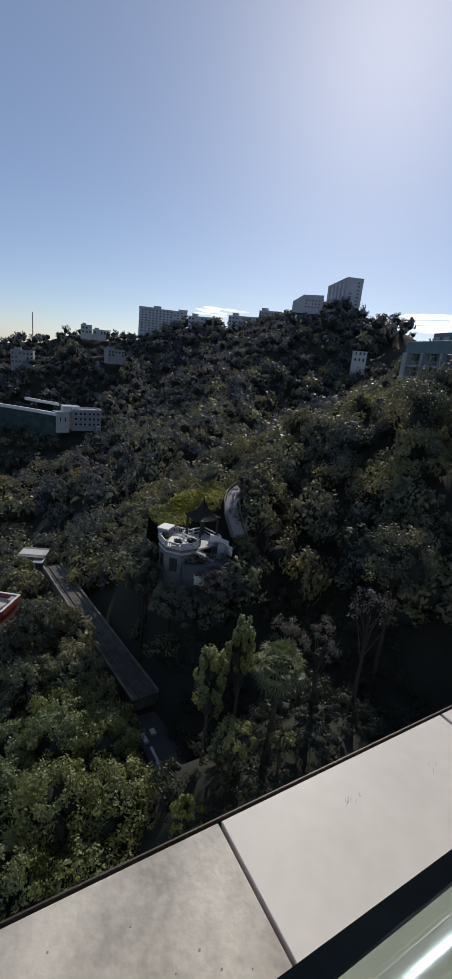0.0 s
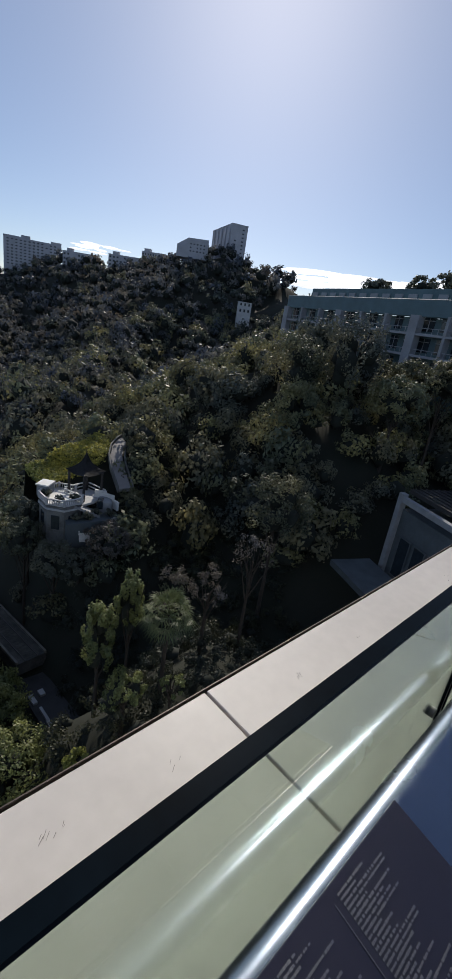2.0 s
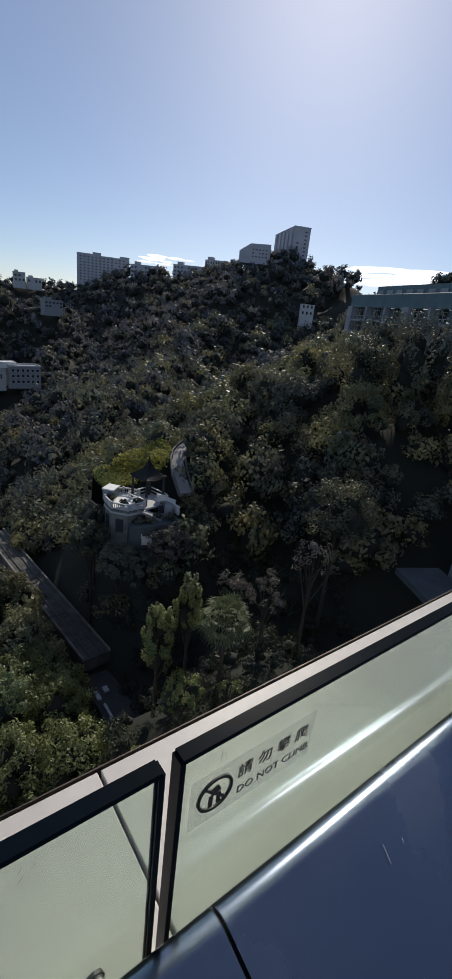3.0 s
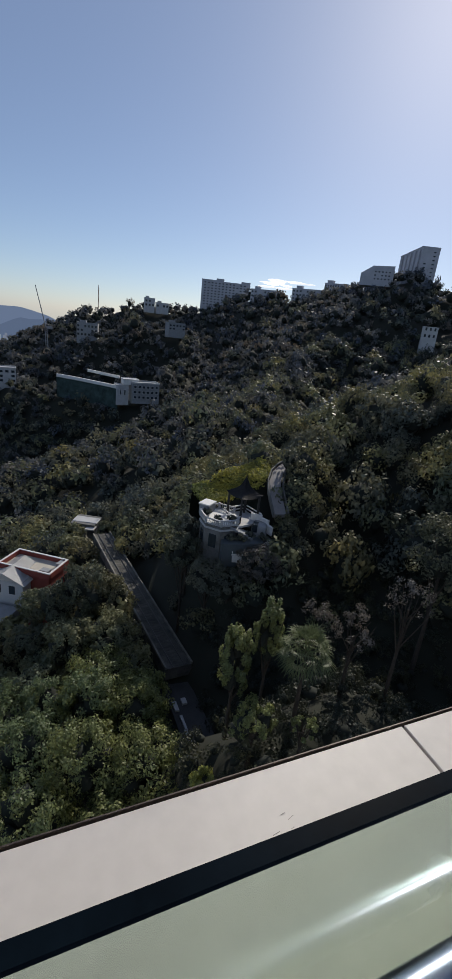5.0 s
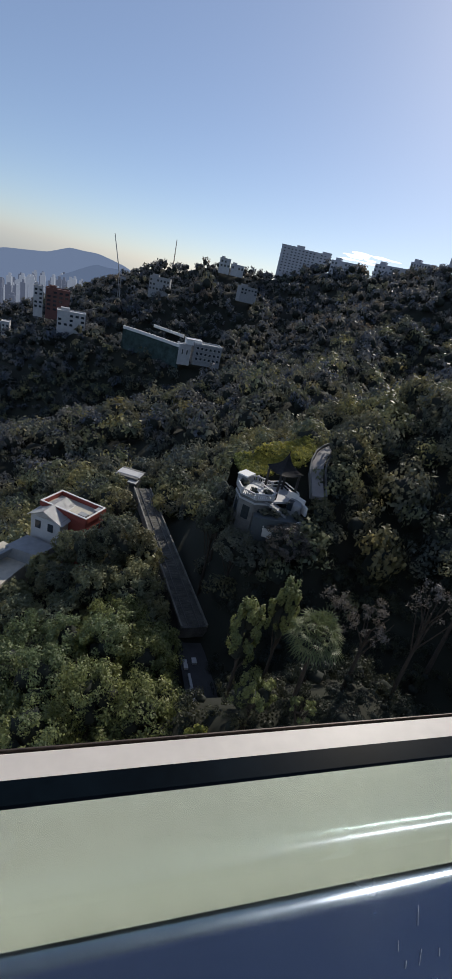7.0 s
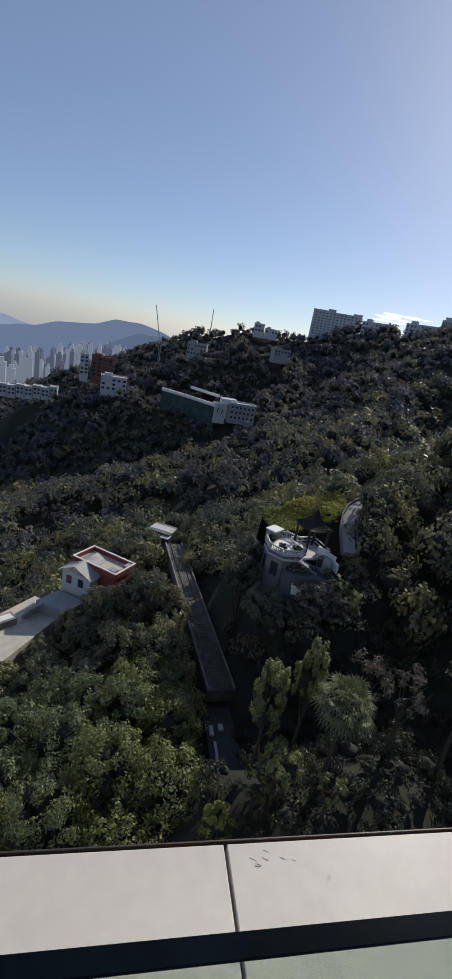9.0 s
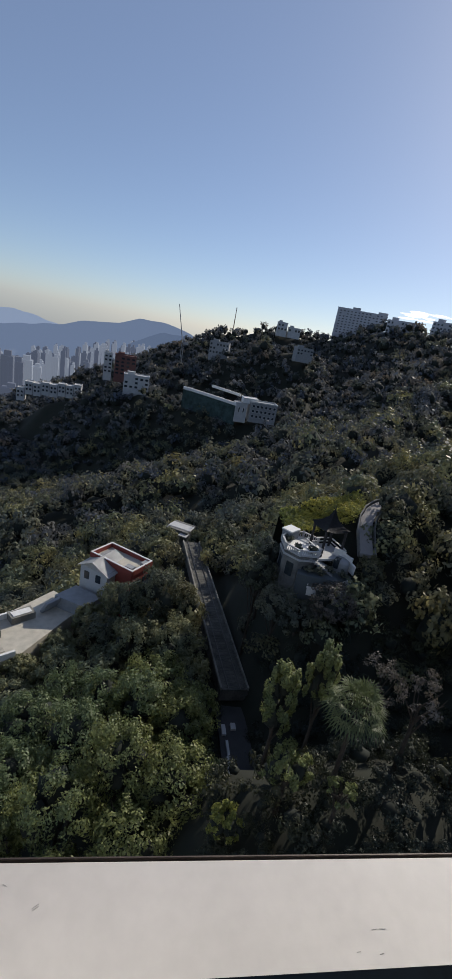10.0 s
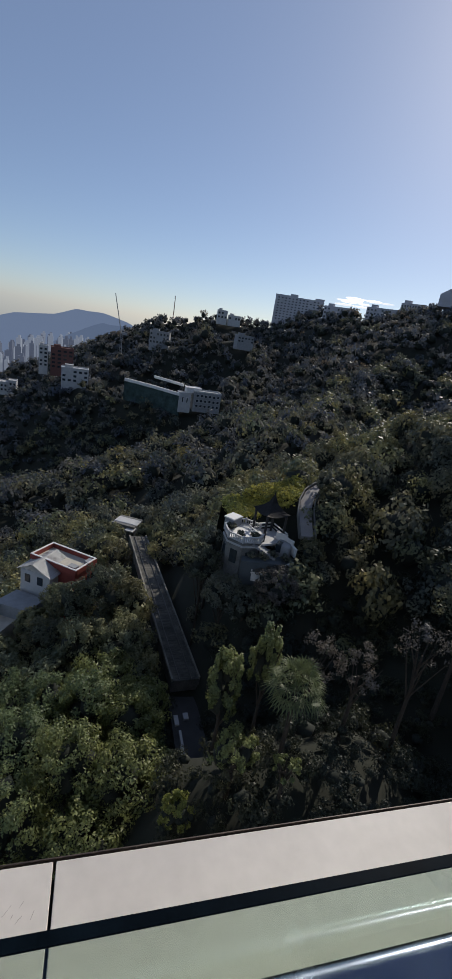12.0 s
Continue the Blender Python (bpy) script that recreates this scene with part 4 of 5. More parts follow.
for k in range(5):
    bm = bmesh.new()
    box(bm, -6.4 + 0.1 * k - 0.28 * k, 61.2 + 0.18 * k - 0.5 * k * 0.2, -41.35 - 0.36 * k, 3.6, 0.5, 0.36, 25 + 90 - 62)
    part("step", bm, GREYW, court)
bm = bmesh.new()
box(bm, -17.5, 54.6, -42.7, 16, 0.35, 0.9, 38)
box(bm, -15.2, 46.3, -42.7, 15, 0.35, 0.9, 36)
part("edge_wall", bm, WHITE, court, "white edge wall")
for x, y, sx, sy in ((-10.6, 58.6, 3.4, 1.9), (-13.6, 54.4, 2.2, 2.6)):
    bm = bmesh.new()
    box(bm, x, y, -42.6, sx, sy, 1.1, 38)
    part("planter", bm, CONCRETE, court, "pale masonry planter")
    bm = bmesh.new()
    box(bm, x, y, -42.03, sx - 0.7, sy - 0.7, 0.12, 38)
    part("planter_bed", bm, WHITE, court)

hall = thing("station_hall", pose(15, 108, -53.6, 0, 0, -28), "low white-roofed hall beside the track", "building")
bm = bmesh.new()
box(bm, 0, 0, 2.8, 6, 5.5, 5.6)
part("wall", bm, DIMW, hall)
bm = bmesh.new()
box(bm, 0, 0, 5.5, 6.2, 3.2, 0.4)
bevel(bm, 0.1, 1)
part("roof", bm, PALE, hall, "white flat roof")
bm = bmesh.new()
box(bm, 2.2, -3.0, 4.9, 2.2, 2.4, 0.3)
part("lower_roof", bm, PALE, hall, "white lower roof")

# ---- the railway track ----
track = thing("railway_track", pose(0, 0, 0), "steep single railway track on a worn concrete bed", "track", kind="structure")
A_, B_ = Vector((18.85, 43.8, -40.4)), Vector((16.0, 90.0, -43.4))
along = (B_ - A_).normalized()
side = along.cross(Vector((0, 0, 1))).normalized()
lift = side.cross(along)
frame_m = Matrix((side, along, lift)).transposed().to_4x4()
frame_m.translation = A_
n_len = (B_ - A_).length


def on_track(name, mat, cx, cy, cz, sx, sy, sz, label=""):
    bm = bmesh.new()
    box(bm, cx, cy, cz, sx, sy, sz)
    o = part(name, bm, mat, track, label)
    o.matrix_basis = frame_m
    return o


on_track("bed", BED, 0, n_len / 2, -0.8, 3.7, n_len, 1.6, "worn concrete track bed")
for x in (-1.75, 1.75):
    on_track("kerb_wall", CONCRETE, x, n_len / 2, 0.12, 0.25, n_len, 0.42, "low side wall")
for x in (-0.76, 0.76):
    on_track("rail", RAIL, x, n_len / 2, 0.1, 0.09, n_len, 0.14)
bm = bmesh.new()
box(bm, 0, 0, 0.0, 2.3, 0.24, 0.05)
sleeper = mesh_of("sleeper", bm, SLEEPER)
for k in range(58):
    o = part("sleeper", sleeper, None, track)
    o.matrix_basis = frame_m @ pose(0, 0.5 + k * 0.8, 0)
lane = thing("service_road", pose(0, 0, 0), "dark asphalt service road in shade below the track", "road", kind="structure")
bm = bmesh.new()
prism(bm, [(16.6, 28), (20.6, 28), (20.2, 43.6), (16.8, 43.6)], -45, -42.6)
part("surface", bm, ASPHALT, lane)
for x, y, sx, sy in ((17.3, 39.6, 0.5, 1.4), (18.5, 40.1, 0.6, 0.9), (17.4, 34.5, 0.35, 3.0), (18.6, 31.2, 0.9, 0.5), (17.5, 37, 0.3, 2.2)):
    bm = bmesh.new()
    box(bm, x, y, -42.45, sx, sy, 0.28)
    part("kerb", bm, PALE, lane, "pale kerb block")

# ---- pavilion on the knoll ----
pav = thing("lookout_pavilion", pose(0, 0, 0), "white-walled lookout terrace with a dark pagoda roof and stairs", "pavilion")
ring = [(23.4, 50.6), (24.9, 48.9), (27.2, 49.0), (28.6, 50.8), (28.6, 53.2), (27.0, 54.9), (24.8, 54.7), (23.5, 53.0)]
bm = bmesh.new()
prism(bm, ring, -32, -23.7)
part("wall", bm, DIMW, pav, "rendered drum below the lookout, its grey darkened for shade")
for (ax, ay), (bx, by) in zip(ring, ring[1:] + ring[:1]):
    turn = heading(ax, ay, bx, by)
    bm = bmesh.new()
    box(bm, (ax + bx) / 2, (ay + by) / 2, -25.9, 1.1, 0.12, 1.9, turn)
    bevel(bm, 0.05, 1)
    part("opening", bm, PANE, pav, "dark arched opening")
    bm = bmesh.new()
    box(bm, (ax + bx) / 2, (ay + by) / 2, -24.15, math.hypot(bx - ax, by - ay) + 0.1, 0.3, 0.22, turn)
    part("string_course", bm, PALE, pav, "pale moulded band")
bm = bmesh.new()
prism(bm, [(26 + (x - 26) * 0.97, 52 + (y - 52) * 0.97) for x, y in ring], -23.75, -23.6)
part("floor", bm, WHITE, pav, "sunlit pale paving")
for (ax, ay), (bx, by) in zip(ring, ring[1:] + ring[:1]):
    if ax > 28 and bx > 28:
        continue
    n_, turn = math.hypot(bx - ax, by - ay), heading(ax, ay, bx, by)
    bm = bmesh.new()
    box(bm, (ax + bx) / 2, (ay + by) / 2, -22.82, n_, 0.2, 0.14, turn)
    box(bm, (ax + bx) / 2, (ay + by) / 2, -23.52, n_, 0.18, 0.14, turn)
    for k in range(8):
        s_ = (k + 0.5) / 8
        box(bm, ax + (bx - ax) * s_, ay + (by - ay) * s_, -23.17, 0.09, 0.09, 0.6, turn)
    part("railing", bm, PALE, pav, "white masonry railing")
    bm = bmesh.new()
    box(bm, ax, ay, -23.15, 0.3, 0.3, 1.0, turn)
    bevel(bm, 0.05, 1)
    part("post", bm, PALE, pav, "white corner post")
bm = bmesh.new()
box(bm, 24.9, 54.3, -23.1, 1.9, 1.5, 1.5, 40)
part("kiosk", bm, GREYW, pav, "small grey stair head")
bm = bmesh.new()
box(bm, 24.9, 54.3, -22.3, 2.1, 1.7, 0.18, 40)
part("kiosk_roof", bm, WHITE, pav, "white flat kiosk roof")
# pagoda roof with swept corners
apex, half = (29.3, 52.0, -18.0), 1.85
bm = bmesh.new()
rings_ = []
for k in range(6):
    s_ = k / 5
    r_ = 0.08 + (half - 0.08) * s_
    z_ = apex[2] - 2.5 * (s_ ** 0.55)
    level = []
    for i in range(16):
        a_ = radians(22.5 * i + 12)
        sq = 1 / max(abs(math.cos(radians(22.5 * i))), abs(math.sin(radians(22.5 * i))))
        flick = 0.3 * s_ ** 3 * (sq - 1) / 0.414
        level.append(bm.verts.new((apex[0] + r_ * sq * math.cos(a_), apex[1] + r_ * sq * math.sin(a_), z_ + flick)))
    rings_.append(level)
for lo, hi in zip(rings_, rings_[1:]):
    for i in range(16):
        j = (i + 1) % 16
        bm.faces.new((lo[i], lo[j], hi[j], hi[i]))
bm.faces.new(rings_[0])
bmesh.ops.solidify(bm, geom=bm.faces[:], thickness=0.12)
part("roof", bm, SLATE, pav, "dark swept tile roof")
bm = bmesh.new()
tube(bm, (apex[0], apex[1], apex[2] - 0.1), (apex[0], apex[1], apex[2] + 0.5), 0.12, 0.03, 8)
part("finial", bm, SLATE, pav)
for i in range(4):
    a_ = radians(90 * i + 45 + 12)
    x, y = apex[0] + 2.1 * math.cos(a_), apex[1] + 2.1 * math.sin(a_)
    bm = bmesh.new()
    tube(bm, (x, y, -24.2), (x, y, -20.3), 0.17, None, 10)
    part("column", bm, SLATE, pav, "dark round column")
bm = bmesh.new()
box(bm, apex[0], apex[1], -24.1, 4.4, 4.4, 0.3, 12)
part("pavilion_floor", bm, PALE, pav)
for k in range(3):
    bm = bmesh.new()
    a_ = radians(90 * k + 12)
    cx, cy = apex[0] + 2.05 * math.cos(a_), apex[1] + 2.05 * math.sin(a_)
    box(bm, cx, cy, -23.0, 0.14, 3.4, 0.14, 90 * k + 12)
    box(bm, cx, cy, -23.5, 0.12, 3.4, 0.12, 90 * k + 12)
    part("bench_rail", bm, WHITE, pav, "white railing between the columns")
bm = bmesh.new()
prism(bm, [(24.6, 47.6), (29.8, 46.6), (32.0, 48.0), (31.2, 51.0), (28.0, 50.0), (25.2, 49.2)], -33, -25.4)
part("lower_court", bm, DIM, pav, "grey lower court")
for k in range(9):
    bm = bmesh.new()
    box(bm, 26.6 + k * 0.34, 49.6 - k * 0.12, -23.9 - 0.17 * k, 0.36, 1.7, 0.3, -15)
    part("step", bm, GREYW, pav)
for pts in ([(25.9, 49.6, -25.3), (25.3, 49.2, -25.9), (25.8, 48.6, -26.2), (25.1, 48.1, -26.6), (26.2, 47.4, -27.2), (27.0, 47.1, -27.3), (28.4, 46.9, -27.4)], [(30.4, 51.2, -23.3), (31.4, 50.2, -23.4), (31.9, 49.0, -23.9), (32.0, 48.0, -24.6)], [(28.7, 47.1, -26.6), (30.2, 46.6, -26.2), (31.6, 47.4, -25.6)]):
    for (ax, ay, az), (bx, by, bz) in zip(pts, pts[1:]):
        bm = bmesh.new()
        n_ = math.hypot(bx - ax, by - ay) + 0.2
        box(bm, (ax + bx) / 2, (ay + by) / 2, (az + bz) / 2 + 0.35, n_, 0.26, 0.22, heading(ax, ay, bx, by))
        box(bm, (ax + bx) / 2, (ay + by) / 2, (az + bz) / 2 - 0.3, n_, 0.2, 1.0, heading(ax, ay, bx, by))
        part("balustrade", bm, WHITE, pav, "white stair balustrade")
bm = bmesh.new()
box(bm, 31.0, 49.6, -25.2, 2.0, 2.2, 3.0, -35)
bevel(bm, 0.4, 3)
part("archway", bm, GREYW, pav, "pale rounded arch wall")
bm = bmesh.new()
box(bm, 30.2, 49.4, -24.2, 0.7, 1.2, 1.1, -35)
part("opening", bm, PANE, pav, "dark arch opening")

# Shrubs added only to break the court up with dark patches.
for k, (x, y, z) in enumerate(((26.2, 48.4, -25.4), (27.6, 47.9, -25.4), (29.0, 48.4, -25.4), (30.6, 47.6, -25.4), (24.9, 50.4, -23.6), (26.9, 50.2, -23.6), (29.9, 50.2, -25.0), (24.4, 53.0, -23.6))):
    rng_p = np.random.default_rng(300 + k)
    lv, lf = leaf_cloud(rng_p, 420, (0.75, 0.75, 0.6), 0.1, 16, -0.2, 0.3, 0.6)
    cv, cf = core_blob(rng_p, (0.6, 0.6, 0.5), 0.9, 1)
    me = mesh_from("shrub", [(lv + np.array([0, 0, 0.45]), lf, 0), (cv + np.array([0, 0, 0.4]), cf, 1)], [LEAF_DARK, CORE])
    b_ = new("shrub", me)
    b_.matrix_world = pose(x, y, z)
    tagged(b_, "added dark shrub making a dark patch on the lookout court", "shrub", "shrubs on the lookout")

# winding path above the pavilion
path_ = thing("garden_path", pose(0, 0, 0), "pale concrete path winding between low walls", "path", kind="structure")
mid = [(34.0, 49.6, -22.6), (34.3, 51.2, -21.6), (34.7, 53.0, -20.5), (35.6, 55.0, -19.7), (37.0, 56.9, -19.0), (38.9, 58.5, -18.6), (41.0, 59.8, -18.4), (44.0, 61.0, -18.3)]


def ribbon(name, mat, offset, half_w, top, thick, label):
    bm = bmesh.new()
    rows_ = []
    for i, (x, y, z) in enumerate(mid):
        ax, ay, _ = mid[max(0, i - 1)]
        bx, by, _ = mid[min(len(mid) - 1, i + 1)]
        n_ = math.hypot(bx - ax, by - ay)
        ox, oy = (by - ay) / n_, -(bx - ax) / n_
        rows_.append([bm.verts.new((x + ox * (offset + s_), y + oy * (offset + s_), z + dz)) for s_, dz in ((-half_w, top), (half_w, top), (half_w, top - thick), (-half_w, top - thick))])
    for p, q in zip(rows_, rows_[1:]):
        for i in range(4):
            j = (i + 1) % 4
            bm.faces.new((p[i], p[j], q[j], q[i]))
    bm.faces.new(rows_[0]), bm.faces.new(list(reversed(rows_[-1])))
    part(name, bm, mat, path_, label)


ribbon("surface", PATHING, 0.0, 0.85, -0.05, 0.5, "pale worn concrete")
ribbon("kerb", DIMW, -1.02, 0.09, 0.3, 0.9, "low path wall")
ribbon("kerb", DIMW, 1.2, 0.09, 0.2, 0.9, "low path wall")


# ---- bright ground cover behind the pavilion ----
def bank_height(u, v):
    return -24.3 + 4.4 * u + (1.9 - 0.5 * u) * v + 0.25 * math.sin(u * 9 + v * 4)


rng_c = np.random.default_rng(21)
blocks = []
for _ in range(900):
    u, v_ = rng_c.uniform(0, 1, 2)
    x, y = 25.0 + 12.0 * u, 55.2 + 1.2 * u + 6.0 * v_
    if x > 33.4 and y < 55.0 + (x - 33.4) * 1.25:
        continue
    lv, lf = leaf_cloud(rng_c, 40, (0.6, 0.6, 0.4), 0.12, 7, -0.3, 0.4, 0.5)
    blocks.append((lv + np.array([x, y, bank_height(u, v_) + 0.15]), lf, 0 if rng_c.uniform() < 0.75 else 1))
bank = mesh_from("groundcover", blocks, [LEAF_LIME, LEAF])
tagged(new("groundcover", bank), "sunlit yellow-green ground cover on the bank", "plants", kind="stuff")
bm = bmesh.new()
grid_ = [[bm.verts.new((25.0 + 12.0 * i / 10, 55.2 + 1.2 * i / 10 + 6.0 * j / 5, bank_height(i / 10, j / 5))) for i in range(11)] for j in range(6)]
grid_ += [[bm.verts.new((25.0 + 12.0 * i / 10, 62.5 + 1.2 * i / 10, -32)) for i in range(11)]]
grid_ = [[bm.verts.new((25.0 + 12.0 * i / 10, 54.6 + 1.2 * i / 10, -32)) for i in range(11)]] + grid_
for j in range(7):
    for i in range(10):
        bm.faces.new((grid_[j][i], grid_[j][i + 1], grid_[j + 1][i + 1], grid_[j + 1][i]))
solid("ground_bank", bm, EARTH, "earth bank under the ground cover", "ground", kind="structure", smooth=True)


# ---- single trees ----
def tree(name, label, x, y, top, radius, tall, leaf, seed, blades=2600, blade=0.16, clumps=60, ground_z=None, squash=1.0, shade=True, group=""):
    """A tapered trunk with limbs, and a crown of leaf clumps round them."""
    rng_t = np.random.default_rng(seed)
    base = ground_at(x, y) if ground_z is None else ground_z
    t = thing(name, pose(x, y, base), label, "tree", group)
    crown_z = top - base - tall
    bm = bmesh.new()
    tube(bm, (0, 0, -0.6), (0.15, 0.1, crown_z * 0.9), 0.045 * radius + 0.14, 0.09, 9)
    for k in range(9):
        a_ = k * 2.4 + seed
        r_ = radius * rng_t.uniform(0.45, 0.85)
        tube(bm, (0.1, 0.08, crown_z * (0.45 + 0.05 * k)), (r_ * math.cos(a_), r_ * math.sin(a_), crown_z + tall * rng_t.uniform(-0.35, 0.7)), 0.09, 0.025, 6)
    part("trunk", bm, BARK, t, "tapered trunk and limbs")
    lv, lf = leaf_cloud(rng_t, int(blades * 1.15), (radius, radius * rng_t.uniform(0.85, 1.1), tall), blade * 0.95, int(clumps * 1.35), -0.6, 0.175, 0.6)
    pieces = [(lv + np.array([0, 0, crown_z]), lf, 0)]
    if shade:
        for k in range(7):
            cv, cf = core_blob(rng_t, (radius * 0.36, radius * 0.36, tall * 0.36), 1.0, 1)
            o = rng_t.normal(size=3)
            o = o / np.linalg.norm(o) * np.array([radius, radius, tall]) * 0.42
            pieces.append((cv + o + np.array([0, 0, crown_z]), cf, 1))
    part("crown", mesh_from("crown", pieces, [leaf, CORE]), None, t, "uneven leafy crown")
    return t


tree("broadleaf_tree", "slim broadleaf tree catching light on its crown", 17.2, 26.5, -21.4, 1.6, 3.8, LEAF, 31, 4200, 0.13, 44)
tree("broadleaf_tree", "slim broadleaf tree behind the palm", 21.2, 28.0, -20.4, 1.55, 3.8, LEAF, 32, 3800, 0.13, 40)
tree("broadleaf_tree", "low spreading shrub tree below the terrace", 17.7, 23.0, -26.0, 1.9, 2.0, LEAF, 33, 2000, 0.13, 34)
tree("shrub", "small sparse shrub in deep shade", 20.9, 20.9, -26.6, 1.2, 0.9, LEAF, 34, 700, 0.12, 18, shade=False)
tree("shrub", "small bright shrub against the building", 13.6, 22.4, -31.4, 1.6, 1.2, LEAF_LIME, 35, 1500, 0.13, 26)
tree("bare_tree", "grey sparse tree with pale twigs", 25.4, 27.5, -21.3, 2.2, 2.6, LEAF_GREY, 36, 1100, 0.1, 22, shade=False)
tree("bare_tree", "grey sparse tree with pale twigs", 28.8, 26.0, -21.2, 2.3, 2.4, LEAF_GREY, 37, 1100, 0.1, 22, shade=False)
tree("bare_tree", "grey leafless-looking tree on the shaded slope", 33.6, 25.0, -18.4, 2.4, 2.0, LEAF_GREY, 38, 700, 0.11, 26, shade=False)
tree("grey_tree", "large grey-leaved tree on the slope", 43.0, 30.0, -15.2, 4.0, 4.2, LEAF_OLIVE, 39, 4200, 0.16, 70)
tree("round_tree", "grey-green rounded tree below the pavilion", 28.6, 44.2, -24.6, 3.2, 2.3, LEAF_GREY, 40, 3800, 0.14, 60)
tree("round_tree", "dark rounded tree below the pavilion wall", 22.6, 46.6, -26.9, 2.9, 2.6, LEAF_DARK, 41, 3400, 0.14, 50)
tree("round_tree", "dark rounded tree below the pavilion wall", 25.4, 45.6, -27.8, 2.8, 2.6, LEAF_DARK, 44, 3200, 0.14, 50)
tree("round_tree", "olive rounded tree beside the lookout wall", 20.9, 51.5, -25.5, 2.7, 2.8, LEAF_OLIVE, 45, 3000, 0.14, 50)
tree("round_tree", "dark tree below the lookout stairs", 31.6, 44.8, -25.0, 2.6, 2.6, LEAF_WOOD, 46, 2800, 0.14, 46)
tree("round_tree", "dark tree beside the lookout drum", 22.6, 54.6, -24.2, 2.3, 2.6, LEAF_DARK, 49, 2400, 0.14, 40)
tree("path_tree", "slim dark tree casting shade on the garden path", 38.2, 56.0, -15.2, 1.3, 1.9, LEAF_DARK, 47, 1300, 0.13, 26)
tree("path_tree", "brown thin-leaved tree beside the garden path", 39.6, 54.8, -16.4, 2.0, 1.9, LEAF_OLIVE, 48, 1700, 0.13, 34)
tree("round_tree", "yellow-green shrubby tree beside the arch", 34.3, 47.9, -22.3, 2.2, 1.8, LEAF_OLIVE, 42, 2200, 0.13, 40)
tree("round_tree", "olive tree overhanging the garden path", 38.6, 54.0, -16.8, 2.2, 1.8, LEAF_OLIVE, 43, 2000, 0.13, 40)
camphor = [(5.5, 30.5, -32.5), (10.4, 29.2, -34.0), (7.2, 37.5, -33.2), (11.6, 35.6, -34.0), (1.0, 27.0, -34.0), (1.2, 34.0, -34.8), (-4.0, 31.0, -36.5), (7.2, 24.8, -35.4), (13.4, 31.6, -37.0), (12.0, 25.0, -37.4),
           (-4.5, 26.0, -37.0), (-3.5, 37.5, -37.2), (3.6, 40.0, -35.6), (8.8, 41.5, -34.6), (13.3, 39.5, -36.6), (-7.5, 34.0, -38.6), (2.5, 22.0, -37.4), (-2.5, 22.0, -38.6), (8.5, 20.5, -38.2), (-0.5, 42.5, -37.6)]
rng_k = random.Random(12)
for k, (x, y, top) in enumerate(camphor):
    small = 0.66 if x > 12 else 1.0
    tree("camphor_tree", "broad dense mid-green camphor tree below the terrace", x, y, top, rng_k.uniform(3.5, 4.4) * small, rng_k.uniform(3.2, 4.2) * small, LEAF, 50 + k, 5600, 0.14, 70, group="green trees beside the track")
for k, (x, y, top, r_, h_) in enumerate(((8.6, 55.5, -30.8, 4.0, 4.0), (12.2, 55.0, -33.0, 3.2, 3.6), (4.9, 56.0, -33.8, 3.4, 3.6), (10.8, 48.0, -33.8, 3.8, 3.6), (6.0, 49.5, -35.0, 3.8, 3.6), (1.6, 52.5, -37.2, 3.6, 3.4), (-3.0, 48.0, -40.0, 3.6, 3.4), (2.4, 46.0, -37.6, 3.6, 3.4), (-8.0, 44.5, -42.0, 3.4, 3.2), (-5.0, 40.5, -39.8, 3.8, 3.4), (12.6, 44.5, -36.0, 2.8, 3.0), (2.2, 59.4, -36.6, 2.6, 2.8), (-0.8, 57.6, -39.4, 2.6, 2.6), (-4.2, 54.0, -41.6, 2.6, 2.6), (-8.0, 49.6, -42.5, 2.8, 2.6), (-12.0, 46.4, -42.9, 2.8, 2.6), (-16.0, 43.2, -43.2, 2.8, 2.6), (-20.5, 39.5, -43.6, 3.0, 2.8), (11.3, 101.0, -45.6, 2.6, 2.6), (18.6, 101.5, -46.0, 2.2, 2.4))):
    tree("olive_tree", "olive-brown tall tree beside the red house", x, y, top, r_, h_, LEAF_OLIVE if k < 3 or k == 5 else LEAF_WOOD, 70 + k, 4600, 0.16, 70)
for k, (x, y, top, r_, h_) in enumerate(((71, 41, 5.4, 5.4, 8.0), (67, 50, 0.5, 6.5, 5.0), (69, 31, -2.8, 5.0, 4.0), (77, 34, -0.5, 5.0, 4.5), (62, 44, -6, 5, 4.5), (75, 27, 0.5, 4.6, 4))):
    tree("hill_tree", "large dark tree in front of the teal block", x, y, top, r_, h_, LEAF_DARK if k == 0 else LEAF_OLIVE if k % 2 else LEAF_WOOD, 80 + k, 3600, 0.24, 80)
for k, (x, y, top, r_, h_) in enumerate(((122, 70, 18.0, 4.4, 3.2), (118, 55, 18.4, 4, 3), (115, 47, 19.4, 4, 3.4), (114, 40, 19.8, 4.4, 3.6), (112, 33, 19.6, 4.5, 3.4), (111, 27, 19.0, 4.5, 3.4))):
    tree("skyline_tree", "tree behind the teal block against the sky", x, y, top, r_, h_, LEAF_DARK, 90 + k, 1800, 0.3, 40)

